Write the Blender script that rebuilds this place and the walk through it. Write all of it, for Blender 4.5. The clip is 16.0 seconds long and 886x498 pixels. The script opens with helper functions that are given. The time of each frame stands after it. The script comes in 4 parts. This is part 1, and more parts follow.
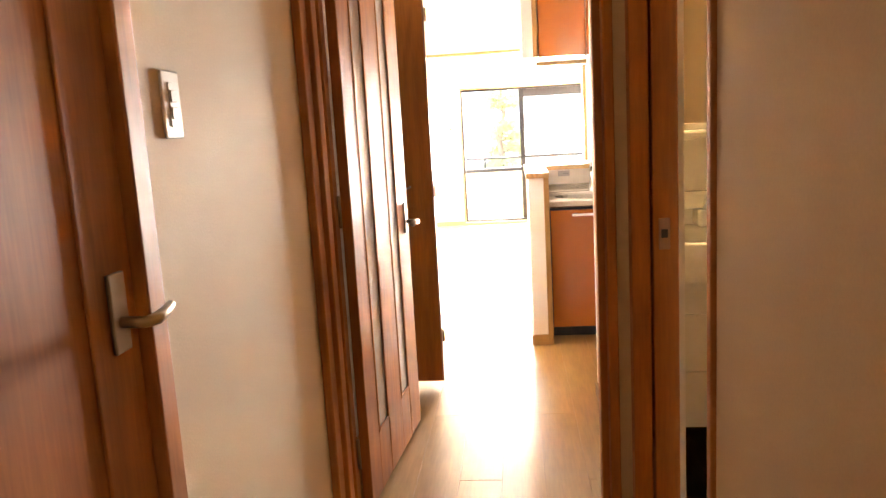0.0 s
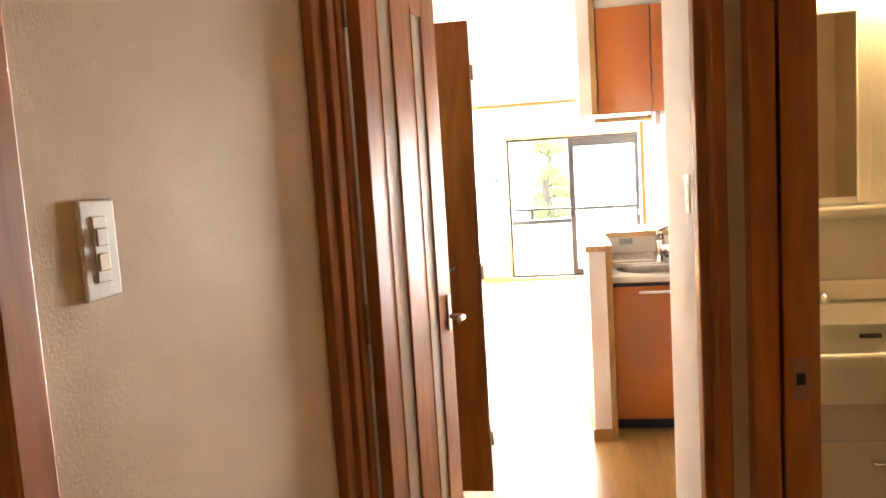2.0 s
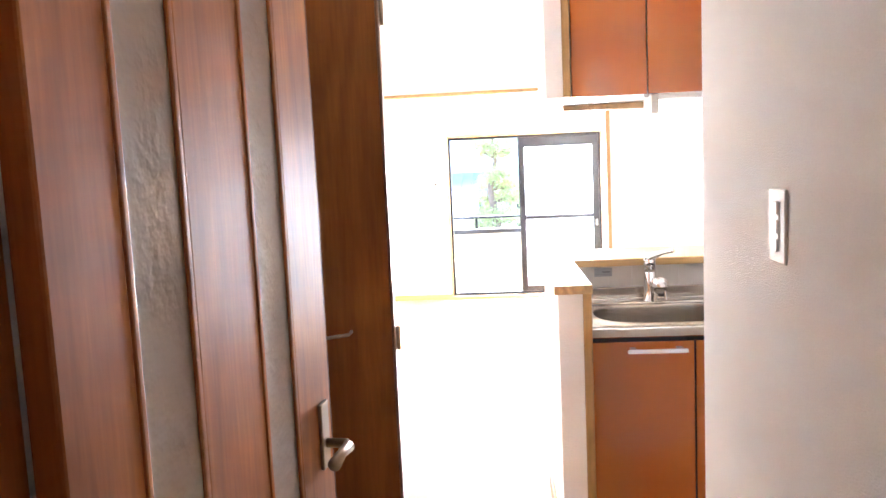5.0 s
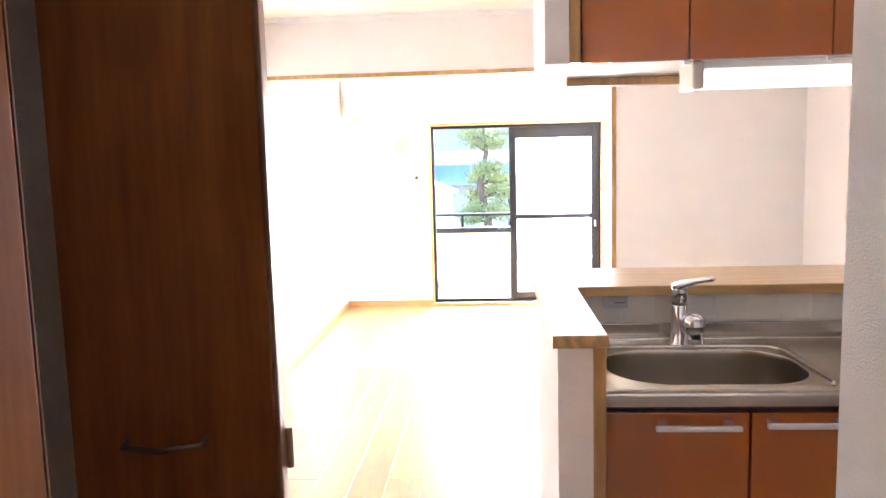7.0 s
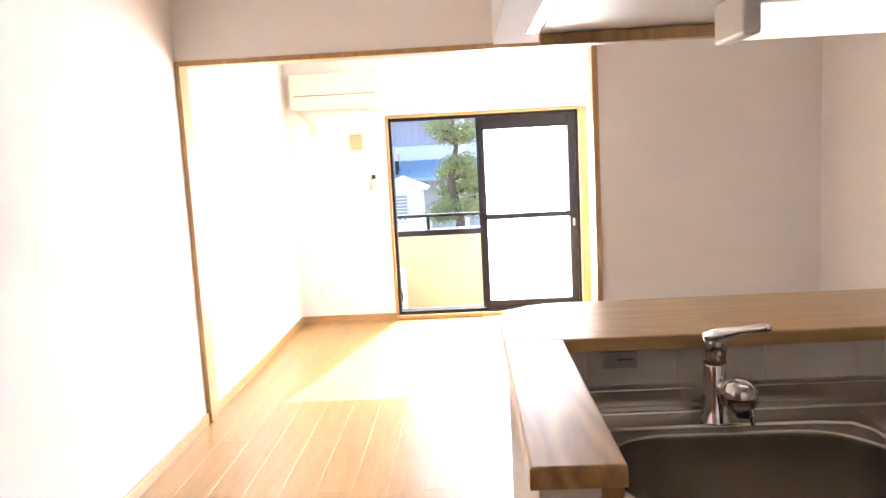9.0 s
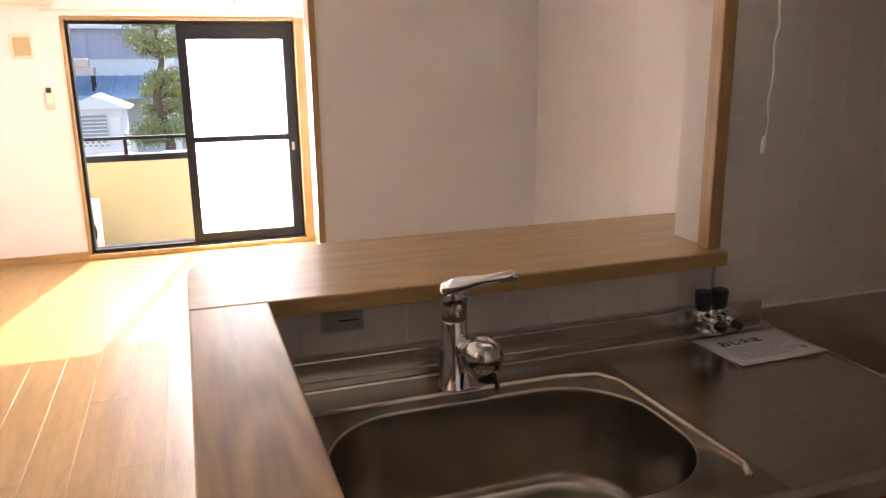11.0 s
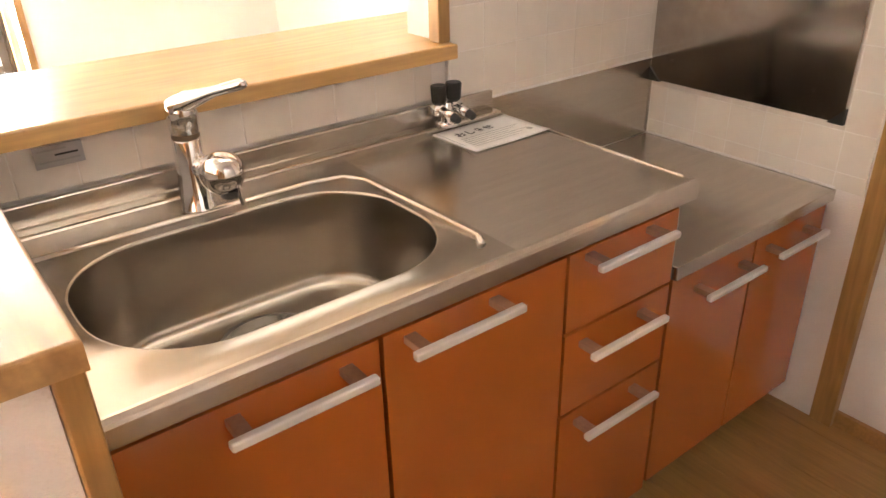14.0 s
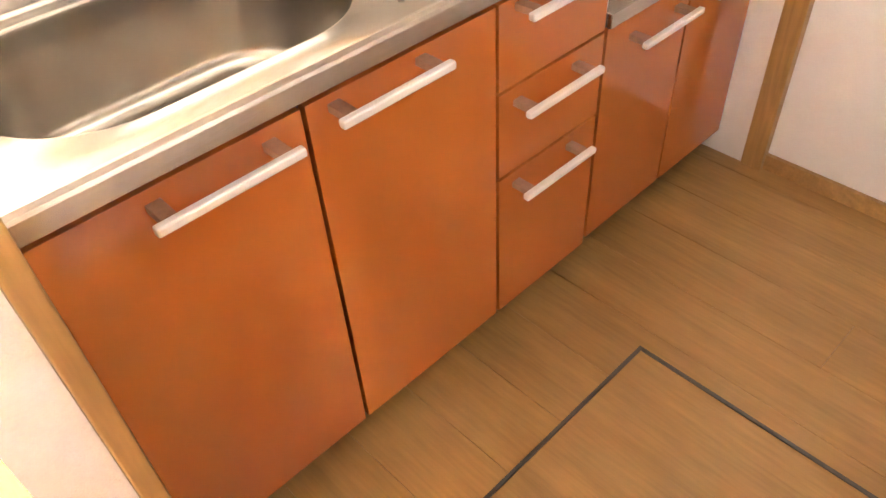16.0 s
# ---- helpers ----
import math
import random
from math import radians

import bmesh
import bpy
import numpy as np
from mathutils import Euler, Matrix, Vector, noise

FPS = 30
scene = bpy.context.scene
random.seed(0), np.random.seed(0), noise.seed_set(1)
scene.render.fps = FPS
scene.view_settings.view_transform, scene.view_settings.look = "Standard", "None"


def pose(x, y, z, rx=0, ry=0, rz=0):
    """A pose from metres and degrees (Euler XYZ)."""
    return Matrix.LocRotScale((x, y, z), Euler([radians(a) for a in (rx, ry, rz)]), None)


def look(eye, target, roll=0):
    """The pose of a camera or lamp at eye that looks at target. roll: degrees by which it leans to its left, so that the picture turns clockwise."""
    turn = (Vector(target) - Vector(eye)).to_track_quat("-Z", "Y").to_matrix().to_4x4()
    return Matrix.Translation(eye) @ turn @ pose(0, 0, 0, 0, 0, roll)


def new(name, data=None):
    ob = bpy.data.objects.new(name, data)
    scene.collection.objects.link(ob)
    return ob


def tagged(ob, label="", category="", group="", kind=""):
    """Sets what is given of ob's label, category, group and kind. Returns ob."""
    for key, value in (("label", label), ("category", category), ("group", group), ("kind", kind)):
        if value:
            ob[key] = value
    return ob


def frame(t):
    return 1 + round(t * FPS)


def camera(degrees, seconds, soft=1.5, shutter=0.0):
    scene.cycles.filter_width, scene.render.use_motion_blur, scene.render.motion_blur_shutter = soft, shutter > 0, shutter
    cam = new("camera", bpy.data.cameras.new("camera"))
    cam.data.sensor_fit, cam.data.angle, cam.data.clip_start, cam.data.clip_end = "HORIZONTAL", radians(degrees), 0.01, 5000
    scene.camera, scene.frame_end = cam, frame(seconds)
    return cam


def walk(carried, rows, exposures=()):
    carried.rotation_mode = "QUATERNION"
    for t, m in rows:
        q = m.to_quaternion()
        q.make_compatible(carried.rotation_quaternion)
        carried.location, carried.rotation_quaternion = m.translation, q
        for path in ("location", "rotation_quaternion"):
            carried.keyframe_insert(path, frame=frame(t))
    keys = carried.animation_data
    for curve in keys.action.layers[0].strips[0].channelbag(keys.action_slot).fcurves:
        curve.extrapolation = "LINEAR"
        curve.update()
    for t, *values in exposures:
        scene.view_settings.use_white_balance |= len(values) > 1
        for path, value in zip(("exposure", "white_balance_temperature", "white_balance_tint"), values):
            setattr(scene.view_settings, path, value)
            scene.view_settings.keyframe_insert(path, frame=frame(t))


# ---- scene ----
cam = camera(61.2, 16.0)
PATH = [
    (0, (1.061, 0.769, 1.243), (0.863, 2.733, 0.922), -3.3),
    (0.5, (1.103, 0.834, 1.238), (0.94, 2.819, 1.057), -4.2),
    (1, (1.059, 0.955, 1.258), (0.684, 2.903, 1.001), -3.3),
    (1.5, (1.022, 1.144, 1.304), (0.671, 3.108, 1.16), -3.6),
    (2, (1.001, 1.247, 1.373), (0.693, 3.212, 1.164), -3.6),
    (2.5, (1.01, 1.4, 1.366), (0.765, 3.37, 1.119), -2.9),
    (3, (0.995, 1.589, 1.366), (0.719, 3.554, 1.116), -1.7),
    (3.5, (0.933, 1.806, 1.369), (0.854, 3.79, 1.131), -3.1),
    (4, (0.892, 1.982, 1.363), (0.902, 3.965, 1.106), -3.5),
    (4.5, (0.942, 2.195, 1.366), (0.809, 4.178, 1.15), -3.4),
    (6.8, (0.983, 3.139, 1.376), (0.801, 5.119, 1.164), -1.9),
    (7, (0.995, 3.211, 1.367), (0.859, 5.192, 1.131), -1.5),
    (7.5, (0.996, 3.435, 1.373), (0.944, 5.426, 1.186), -1.4),
    (8, (1.017, 3.609, 1.368), (0.946, 5.595, 1.142), -1.8),
    (8.2, (1.045, 3.69, 1.37), (0.901, 5.673, 1.157), -2.5),
    (10.3, (1.078, 4.231, 1.35), (1.374, 6.172, 0.97), -2.0),
    (10.5, (1.11, 4.262, 1.343), (1.488, 6.185, 0.947), -1.3),
    (11, (1.141, 4.318, 1.335), (1.767, 6.157, 0.86), -0.8),
    (11.5, (1.135, 4.338, 1.329), (1.944, 6.089, 0.8), -1.0),
    (12, (1.151, 4.329, 1.328), (2.04, 5.996, 0.672), -1.2),
    (12.5, (1.163, 4.312, 1.32), (2.162, 5.886, 0.596), -1.2),
    (13, (1.173, 4.297, 1.324), (2.258, 5.809, 0.591), -1.4),
    (13.5, (1.179, 4.289, 1.311), (2.296, 5.747, 0.519), -1.5),
    (14, (1.176, 4.287, 1.306), (2.243, 5.703, 0.382), -1.5),
    (14.5, (1.178, 4.284, 1.299), (2.228, 5.635, 0.265), -1.9),
    (15, (1.174, 4.283, 1.287), (2.188, 5.584, 0.156), -2.0),
    (15.5, (1.188, 4.294, 1.262), (2.161, 5.495, -0.013), -2.9),
    (16, (1.196, 4.293, 1.248), (2.156, 5.378, -0.131), -4.1),
]
EXPOSURES = [(0, 4.5, 7500, 13), (2, 4.2, 7200, 12), (3, 4.2, 6300, 11), (4.5, 4.15, 5600, 10), (7, 3.05, 5700, 13), (8, 2.6, 5900, 14), (10.5, 1.5, 6700, 19), (11, 1.45, 6700, 19), (12, 1.95, 6950, 18), (13, 2.9, 7000, 17), (14, 3.75, 6950, 14), (15, 4.35, 6750, 12), (16, 4.75, 6700, 12)]
walk(cam, [(t, look(eye, target, roll)) for t, eye, target, roll in PATH], EXPOSURES)

# ---- world, sun, lamps ----
world = bpy.data.worlds.new("world")
scene.world = world
world.use_nodes = True
wn = world.node_tree
sky = wn.nodes.new("ShaderNodeTexSky")
sky.sky_type = 'NISHITA'
sky.sun_disc = False
SUN_EL, SUN_DX, SUN_DY = 36.0, 0.228, 1.0
sky.sun_elevation = radians(SUN_EL)
sky.sun_rotation = math.atan2(SUN_DX, SUN_DY)
wn.links.new(sky.outputs[0], wn.nodes["Background"].inputs[0])
wn.nodes["Background"].inputs[1].default_value = 0.15
sun_data = bpy.data.lights.new("sun", 'SUN')
sun_data.energy, sun_data.angle, sun_data.color = 5.0, radians(0.53), (1.0, 0.95, 0.90)
sun = new("sun", sun_data)
sz = math.tan(radians(SUN_EL)) * math.hypot(SUN_DX, SUN_DY)
sun.matrix_world = look((SUN_DX * 9, 10 + SUN_DY * 9, sz * 9), (0, 10, 0))


def area_lamp(name, m, sx, sy, watts, colour):
    d = bpy.data.lights.new(name, 'AREA')
    d.shape, d.size, d.size_y, d.energy, d.color = 'RECTANGLE', sx, sy, watts, colour
    o = new(name, d)
    o.matrix_world = m
    return o


# the sky's light through the window's opening
area_lamp("window_daylight", look((1.575, 10.335, 0.86), (1.575, 5.0, 0.86)), 0.76, 1.5, 55, (0.95, 0.97, 1.0))

# ---- materials ----


def mat(name, base, rough=0.5, metal=0.0, var=0.06, scale=4.0, stretch=(1, 1, 1), fine=60.0, bump=0.05, dark=None, coat=0.0, rand=0.0, spec=0.5):
    """A surface with variation at two scales: broad tone and fine grain with relief."""
    m = bpy.data.materials.new(name)
    m.use_nodes = True
    nt = m.node_tree
    b = nt.nodes["Principled BSDF"]
    tc = nt.nodes.new("ShaderNodeTexCoord")
    mp = nt.nodes.new("ShaderNodeMapping")
    mp.inputs["Scale"].default_value = stretch
    nt.links.new(tc.outputs["Object"], mp.inputs[0])
    n1 = nt.nodes.new("ShaderNodeTexNoise")
    n1.inputs["Scale"].default_value, n1.inputs["Detail"].default_value = scale, 4
    n2 = nt.nodes.new("ShaderNodeTexNoise")
    n2.inputs["Scale"].default_value, n2.inputs["Detail"].default_value = fine, 3
    for n in (n1, n2):
        nt.links.new(mp.outputs[0], n.inputs["Vector"])
    mixf = nt.nodes.new("ShaderNodeMath")
    mixf.operation = 'MULTIPLY_ADD'
    nt.links.new(n2.outputs[0], mixf.inputs[0])
    mixf.inputs[1].default_value = 0.5
    half = nt.nodes.new("ShaderNodeMath")
    half.operation = 'MULTIPLY'
    half.inputs[1].default_value = 0.5
    nt.links.new(n1.outputs[0], half.inputs[0])
    nt.links.new(half.outputs[0], mixf.inputs[2])
    fac = mixf.outputs[0]
    ramp = nt.nodes.new("ShaderNodeValToRGB")
    d = dark or tuple(c * (1 - 3 * var) for c in base)
    l = tuple(min(1, c * (1 + 2 * var)) for c in base)
    ramp.color_ramp.elements[0].position, ramp.color_ramp.elements[0].color = 0.33, (*d, 1)
    ramp.color_ramp.elements[1].position, ramp.color_ramp.elements[1].color = 0.67, (*l, 1)
    nt.links.new(fac, ramp.inputs[0])
    col = ramp.outputs[0]
    if rand:
        oi = nt.nodes.new("ShaderNodeObjectInfo")
        mr = nt.nodes.new("ShaderNodeMapRange")
        mr.inputs["To Min"].default_value, mr.inputs["To Max"].default_value = 1 - rand, 1 + rand
        nt.links.new(oi.outputs["Random"], mr.inputs[0])
        hs = nt.nodes.new("ShaderNodeHueSaturation")
        nt.links.new(mr.outputs[0], hs.inputs["Value"])
        nt.links.new(col, hs.inputs["Color"])
        col = hs.outputs[0]
        add = nt.nodes.new("ShaderNodeVectorMath")
        add.operation = 'MULTIPLY_ADD'
        add.inputs[1].default_value = (17, 29, 13)
        nt.links.new(oi.outputs["Random"], add.inputs[0])
        nt.links.new(tc.outputs["Object"], add.inputs[2])
        nt.links.new(add.outputs[0], mp.inputs[0])
    nt.links.new(col, b.inputs["Base Color"])
    rr = nt.nodes.new("ShaderNodeMapRange")
    rr.inputs["To Min"].default_value, rr.inputs["To Max"].default_value = max(0.02, rough * 0.85), min(1, rough * 1.15)
    nt.links.new(n1.outputs[0], rr.inputs[0])
    nt.links.new(rr.outputs[0], b.inputs["Roughness"])
    b.inputs["Metallic"].default_value = metal
    b.inputs["Coat Weight"].default_value = coat
    b.inputs["Coat Roughness"].default_value = 0.08
    b.inputs["Specular IOR Level"].default_value = spec
    if bump:
        bp = nt.nodes.new("ShaderNodeBump")
        bp.inputs["Strength"].default_value, bp.inputs["Distance"].default_value = bump, 0.002
        nt.links.new(n2.outputs[0], bp.inputs["Height"])
        nt.links.new(bp.outputs[0], b.inputs["Normal"])
    return m


def wood(name, base, along, rough=0.35, coat=0.25, rings=7.0, contrast=0.22, rand=0.0, fine=1.0):
    """Wood: warped growth rings drawn out along one axis, with pores and broad tone."""
    m = mat(name, base, rough, var=0.07, scale=2.5, stretch=tuple(0.7 if k == along else 9.0 for k in range(3)), fine=14 * fine, bump=0.05, coat=coat, rand=rand)
    nt = m.node_tree
    b = nt.nodes["Principled BSDF"]
    col = b.inputs["Base Color"].links[0].from_socket
    tc = nt.nodes.new("ShaderNodeTexCoord")
    vec = tc.outputs["Object"]
    if rand:
        oi = nt.nodes.new("ShaderNodeObjectInfo")
        add = nt.nodes.new("ShaderNodeVectorMath")
        add.operation = 'MULTIPLY_ADD'
        add.inputs[1].default_value = (31, 17, 23)
        nt.links.new(oi.outputs["Random"], add.inputs[0])
        nt.links.new(vec, add.inputs[2])
        vec = add.outputs[0]
    mp = nt.nodes.new("ShaderNodeMapping")
    mp.inputs["Scale"].default_value = tuple(0.16 if k == along else 1.0 for k in range(3))
    nt.links.new(vec, mp.inputs[0])
    n = nt.nodes.new("ShaderNodeTexNoise")
    n.inputs["Scale"].default_value, n.inputs["Detail"].default_value = rings, 1.5
    nt.links.new(mp.outputs[0], n.inputs["Vector"])
    mu = nt.nodes.new("ShaderNodeMath")
    mu.operation = 'MULTIPLY'
    mu.inputs[1].default_value = 60.0
    nt.links.new(n.outputs[0], mu.inputs[0])
    sn = nt.nodes.new("ShaderNodeMath")
    sn.operation = 'SINE'
    nt.links.new(mu.outputs[0], sn.inputs[0])
    mr = nt.nodes.new("ShaderNodeMapRange")
    mr.inputs["From Min"].default_value = -1.0
    mr.inputs["To Min"].default_value, mr.inputs["To Max"].default_value = 1 - contrast, 1 + contrast * 0.5
    nt.links.new(sn.outputs[0], mr.inputs[0])
    mx = nt.nodes.new("ShaderNodeMix")
    mx.data_type, mx.blend_type = 'RGBA', 'MULTIPLY'
    mx.inputs[0].default_value = 1.0
    nt.links.new(col, mx.inputs[6])
    nt.links.new(mr.outputs[0], mx.inputs[7])
    nt.links.new(mx.outputs[2], b.inputs["Base Color"])
    return m


def glass(name, tint, rough, bump=0.0, scale=120.0):
    m = bpy.data.materials.new(name)
    m.use_nodes = True
    nt = m.node_tree
    b = nt.nodes["Principled BSDF"]
    b.inputs["Base Color"].default_value = (*tint, 1)
    b.inputs["Transmission Weight"].default_value = 1.0
    b.inputs["Roughness"].default_value = rough
    b.inputs["IOR"].default_value = 1.45
    if bump:
        n = nt.nodes.new("ShaderNodeTexNoise")
        n.inputs["Scale"].default_value = scale
        tc = nt.nodes.new("ShaderNodeTexCoord")
        nt.links.new(tc.outputs["Object"], n.inputs["Vector"])
        bp = nt.nodes.new("ShaderNodeBump")
        bp.inputs["Strength"].default_value, bp.inputs["Distance"].default_value = bump, 0.004
        nt.links.new(n.outputs[0], bp.inputs["Height"])
        nt.links.new(bp.outputs[0], b.inputs["Normal"])
    return m


def glow(name, colour, strength):
    m = bpy.data.materials.new(name)
    m.use_nodes = True
    b = m.node_tree.nodes["Principled BSDF"]
    b.inputs["Base Color"].default_value = (*colour, 1)
    b.inputs["Emission Color"].default_value = (*colour, 1)
    b.inputs["Emission Strength"].default_value = strength
    return m


WALLPAPER = mat("wallpaper", (0.85, 0.81, 0.77), 0.85, var=0.012, scale=3, stretch=(1, 1, 2.2), fine=170, bump=0.8)
# copy of the wallpaper with the hall's warm light put into its tan
WALLPAPER_TONED = mat("wallpaper_toned", (0.74, 0.58, 0.385), 0.75, var=0.02, scale=3, fine=200, bump=0.3)
PLAIN_WHITE = mat("plain_white", (0.86, 0.84, 0.82), 0.6, var=0.01, scale=2, fine=120, bump=0.1)
CEILING_M = mat("ceiling_paper", (0.87, 0.85, 0.82), 0.9, var=0.01, fine=180, bump=0.3)
BROWN = wood("red_brown_wood", (0.46, 0.165, 0.038), 2, 0.50, 0.03, 5.0, 0.10)
BROWN.node_tree.nodes["Principled BSDF"].inputs["Specular IOR Level"].default_value = 0.3
BROWN_EDGE = mat("brown_edge_band", (0.36, 0.20, 0.12), 0.35, var=0.05, scale=3, stretch=(10, 10, 0.6), fine=14, bump=0.03, coat=0.2)
OAK = wood("oak_trim", (0.45, 0.26, 0.09), 2, 0.36, 0.3, 8.0, 0.10)
OAK_H = wood("oak_trim_level", (0.45, 0.26, 0.09), 0, 0.36, 0.3, 8.0, 0.10)
OAK_Y = wood("oak_board_across", (0.52, 0.325, 0.14), 1, 0.32, 0.25, 7.0, 0.22)
OAK_X = wood("oak_board_along", (0.53, 0.33, 0.13), 0, 0.30, 0.4, 6.0, 0.10)
PLANK = wood("floor_plank", (0.40, 0.23, 0.076), 1, 0.32, 0.12, 3.0, 0.04, 0.05)
PLANK_X = wood("hatch_plank", (0.41, 0.236, 0.078), 1, 0.32, 0.12, 3.0, 0.04, 0.05)
for m in (PLANK, PLANK_X):
    m.node_tree.nodes["Bump"].inputs["Strength"].default_value = 0.012
JOINT = mat("floor_joint", (0.22, 0.11, 0.04), 0.7, var=0.05)
ORANGE = mat("orange_laminate", (0.50, 0.142, 0.025), 0.10, var=0.003, scale=2, fine=40, bump=0.003, coat=0.8)
STEEL = mat("stainless_steel", (0.58, 0.54, 0.485), 0.22, metal=1.0, var=0.04, scale=3, stretch=(1, 18, 18), fine=40, bump=0.02)
STAINED = mat("stained_steel", (0.50, 0.46, 0.42), 0.12, metal=1.0, var=0.05, scale=2.5, fine=30, bump=0.02)
SINK = mat("sink_steel", (0.44, 0.405, 0.355), 0.25, metal=1.0, var=0.03, scale=5, fine=400, bump=0.04)
CHROME = mat("chrome", (0.80, 0.80, 0.80), 0.07, metal=1.0, var=0.01, bump=0.0)
ALU = mat("brushed_handle", (0.90, 0.89, 0.87), 0.36, metal=0.35, var=0.02, stretch=(1, 20, 20), bump=0.01)
NICKEL = mat("satin_nickel", (0.37, 0.30, 0.22), 0.3, metal=1.0, var=0.02, bump=0.0)
BLACK = mat("black_plastic", (0.012, 0.012, 0.013), 0.35, var=0.05, bump=0.01)
SASH = mat("black_sash", (0.009, 0.009, 0.012), 0.4, var=0.04, bump=0.01, spec=0.3)
TOE = mat("toe_board", (0.012, 0.014, 0.030), 0.45, var=0.05)
TILE = mat("white_tile", (0.82, 0.77, 0.70), 0.24, var=0.012, scale=3, fine=20, bump=0.01, rand=0.012)
GROUT = mat("tile_joint", (0.84, 0.81, 0.76), 0.6, var=0.03)
WHITE = mat("white_plastic", (0.80, 0.78, 0.72), 0.35, var=0.012, bump=0.0)
CREAM = mat("cream_plastic", (0.74, 0.66, 0.50), 0.4, var=0.012, bump=0.0)
CERAMIC = mat("white_ceramic", (0.80, 0.77, 0.70), 0.12, var=0.01, bump=0.0, coat=0.4)
PAPER = mat("paper", (0.82, 0.82, 0.80), 0.8, var=0.015, bump=0.02)
INK = mat("ink", (0.03, 0.03, 0.03), 0.7, var=0.05)
STICKER = mat("silver_sticker", (0.42, 0.42, 0.43), 0.35, metal=0.6, var=0.03)
RIM = mat("dark_rim", (0.09, 0.085, 0.08), 0.45, metal=0.4, var=0.05)
GREY = mat("grey_plastic", (0.33, 0.33, 0.33), 0.45, var=0.03)
DOOR_GLASS = glass("pattern_glass", (0.80, 0.76, 0.70), 0.18, 0.6, 45)
DOOR_GLASS.node_tree.nodes["Principled BSDF"].inputs["Transmission Weight"].default_value = 0.35
FROST = glass("frosted_glass", (0.97, 0.98, 0.98), 0.45, 0.2, 90)
MIRROR = mat("mirror", (0.9, 0.9, 0.9), 0.02, metal=1.0, var=0.0, bump=0.0)
# the lamp is off; a weak added glow keeps its diffuser white
TUBE = glow("fluorescent_diffuser", (1.0, 0.95, 0.88), 0.26)
PARAPET = mat("cream_render", (0.46, 0.37, 0.19), 0.85, var=0.04, scale=1.5, fine=90, bump=0.3)
CONCRETE = mat("balcony_concrete", (0.42, 0.42, 0.42), 0.85, var=0.05, scale=2, fine=70, bump=0.2)

# ---- building helpers ----
BASE = {}


def thing(name, loc, label, category, group="", kind=""):
    e = new(name)
    e.empty_display_size = 0.05
    e.location = loc
    BASE[e.name] = Vector(loc)
    return tagged(e, label, category, group, kind)


def link(name, bm, material, base=(0, 0, 0), parent=None, label="", smooth=False):
    bmesh.ops.recalc_face_normals(bm, faces=bm.faces)
    me = bpy.data.meshes.new(name)
    bmesh.ops.translate(bm, verts=bm.verts, vec=-Vector(base))
    bm.to_mesh(me)
    bm.free()
    for mm in (material if isinstance(material, (list, tuple)) else [material]):
        me.materials.append(mm)
    if smooth:
        for p in me.polygons:
            p.use_smooth = True
    o = new(name, me)
    if parent is None:
        o.location = base
    else:
        o.parent = parent
        BASE[o.name] = Vector(base)
    return tagged(o, label)


def part(name, bm, material, parent, label="", smooth=False):
    """One mesh, given in world places, under a thing or under a part."""
    return link(name, bm, material, BASE[parent.name], parent, label, smooth)


def solid(name, bm, material, label, category, base=(0, 0, 0), kind="", group="", smooth=False):
    """A thing that is one mesh."""
    o = link(name, bm, material, base, None, "", smooth)
    BASE[o.name] = Vector(base)
    return tagged(o, label, category, group, kind)


def box(bm, x, y, z, bevel=0.0, seg=2):
    m = Matrix.LocRotScale(((x[0] + x[1]) / 2, (y[0] + y[1]) / 2, (z[0] + z[1]) / 2), None, (x[1] - x[0], y[1] - y[0], z[1] - z[0]))
    g = bmesh.ops.create_cube(bm, size=1.0, matrix=m)
    if bevel:
        vs = set(g["verts"])
        es = [e for e in bm.edges if e.verts[0] in vs and e.verts[1] in vs]
        bmesh.ops.bevel(bm, geom=es, offset=bevel, segments=seg, affect='EDGES', profile=0.5)
    return bm


def B(x, y, z, bevel=0.0, seg=2):
    return box(bmesh.new(), x, y, z, bevel, seg)


def boxes(*rows, bevel=0.0):
    bm = bmesh.new()
    for r in rows:
        box(bm, *r, bevel=bevel)
    return bm


def tube(bm, pts, r, seg=12, caps=True):
    """A round bar along points; r: one radius, or one for each point."""
    pts = [Vector(p) for p in pts]
    rs = r if isinstance(r, (list, tuple)) else [r] * len(pts)
    rings, side = [], None
    for i, p in enumerate(pts):
        d = (pts[min(i + 1, len(pts) - 1)] - pts[max(i - 1, 0)]).normalized()
        if side is None:
            side = d.orthogonal().normalized()
        side = (side - d * side.dot(d)).normalized()
        up = d.cross(side)
        rings.append([bm.verts.new(p + rs[i] * (math.cos(2 * math.pi * k / seg) * side + math.sin(2 * math.pi * k / seg) * up)) for k in range(seg)])
    for a, b in zip(rings, rings[1:]):
        for k in range(seg):
            bm.faces.new((a[k], a[(k + 1) % seg], b[(k + 1) % seg], b[k]))
    if caps:
        bm.faces.new(rings[0])
        bm.faces.new(rings[-1])
    return bm


def prism(bm, pts, z0, z1, bevel=0.0):
    """An upright slab over a flat outline."""
    low = [bm.verts.new((x, y, z0)) for x, y in pts]
    top = [bm.verts.new((x, y, z1)) for x, y in pts]
    n = len(pts)
    bm.faces.new(low)
    f = bm.faces.new(top)
    for k in range(n):
        bm.faces.new((low[k], low[(k + 1) % n], top[(k + 1) % n], top[k]))
    if bevel:
        bmesh.ops.bevel(bm, geom=list(f.edges), offset=bevel, segments=3, affect='EDGES', profile=0.5)
    return bm


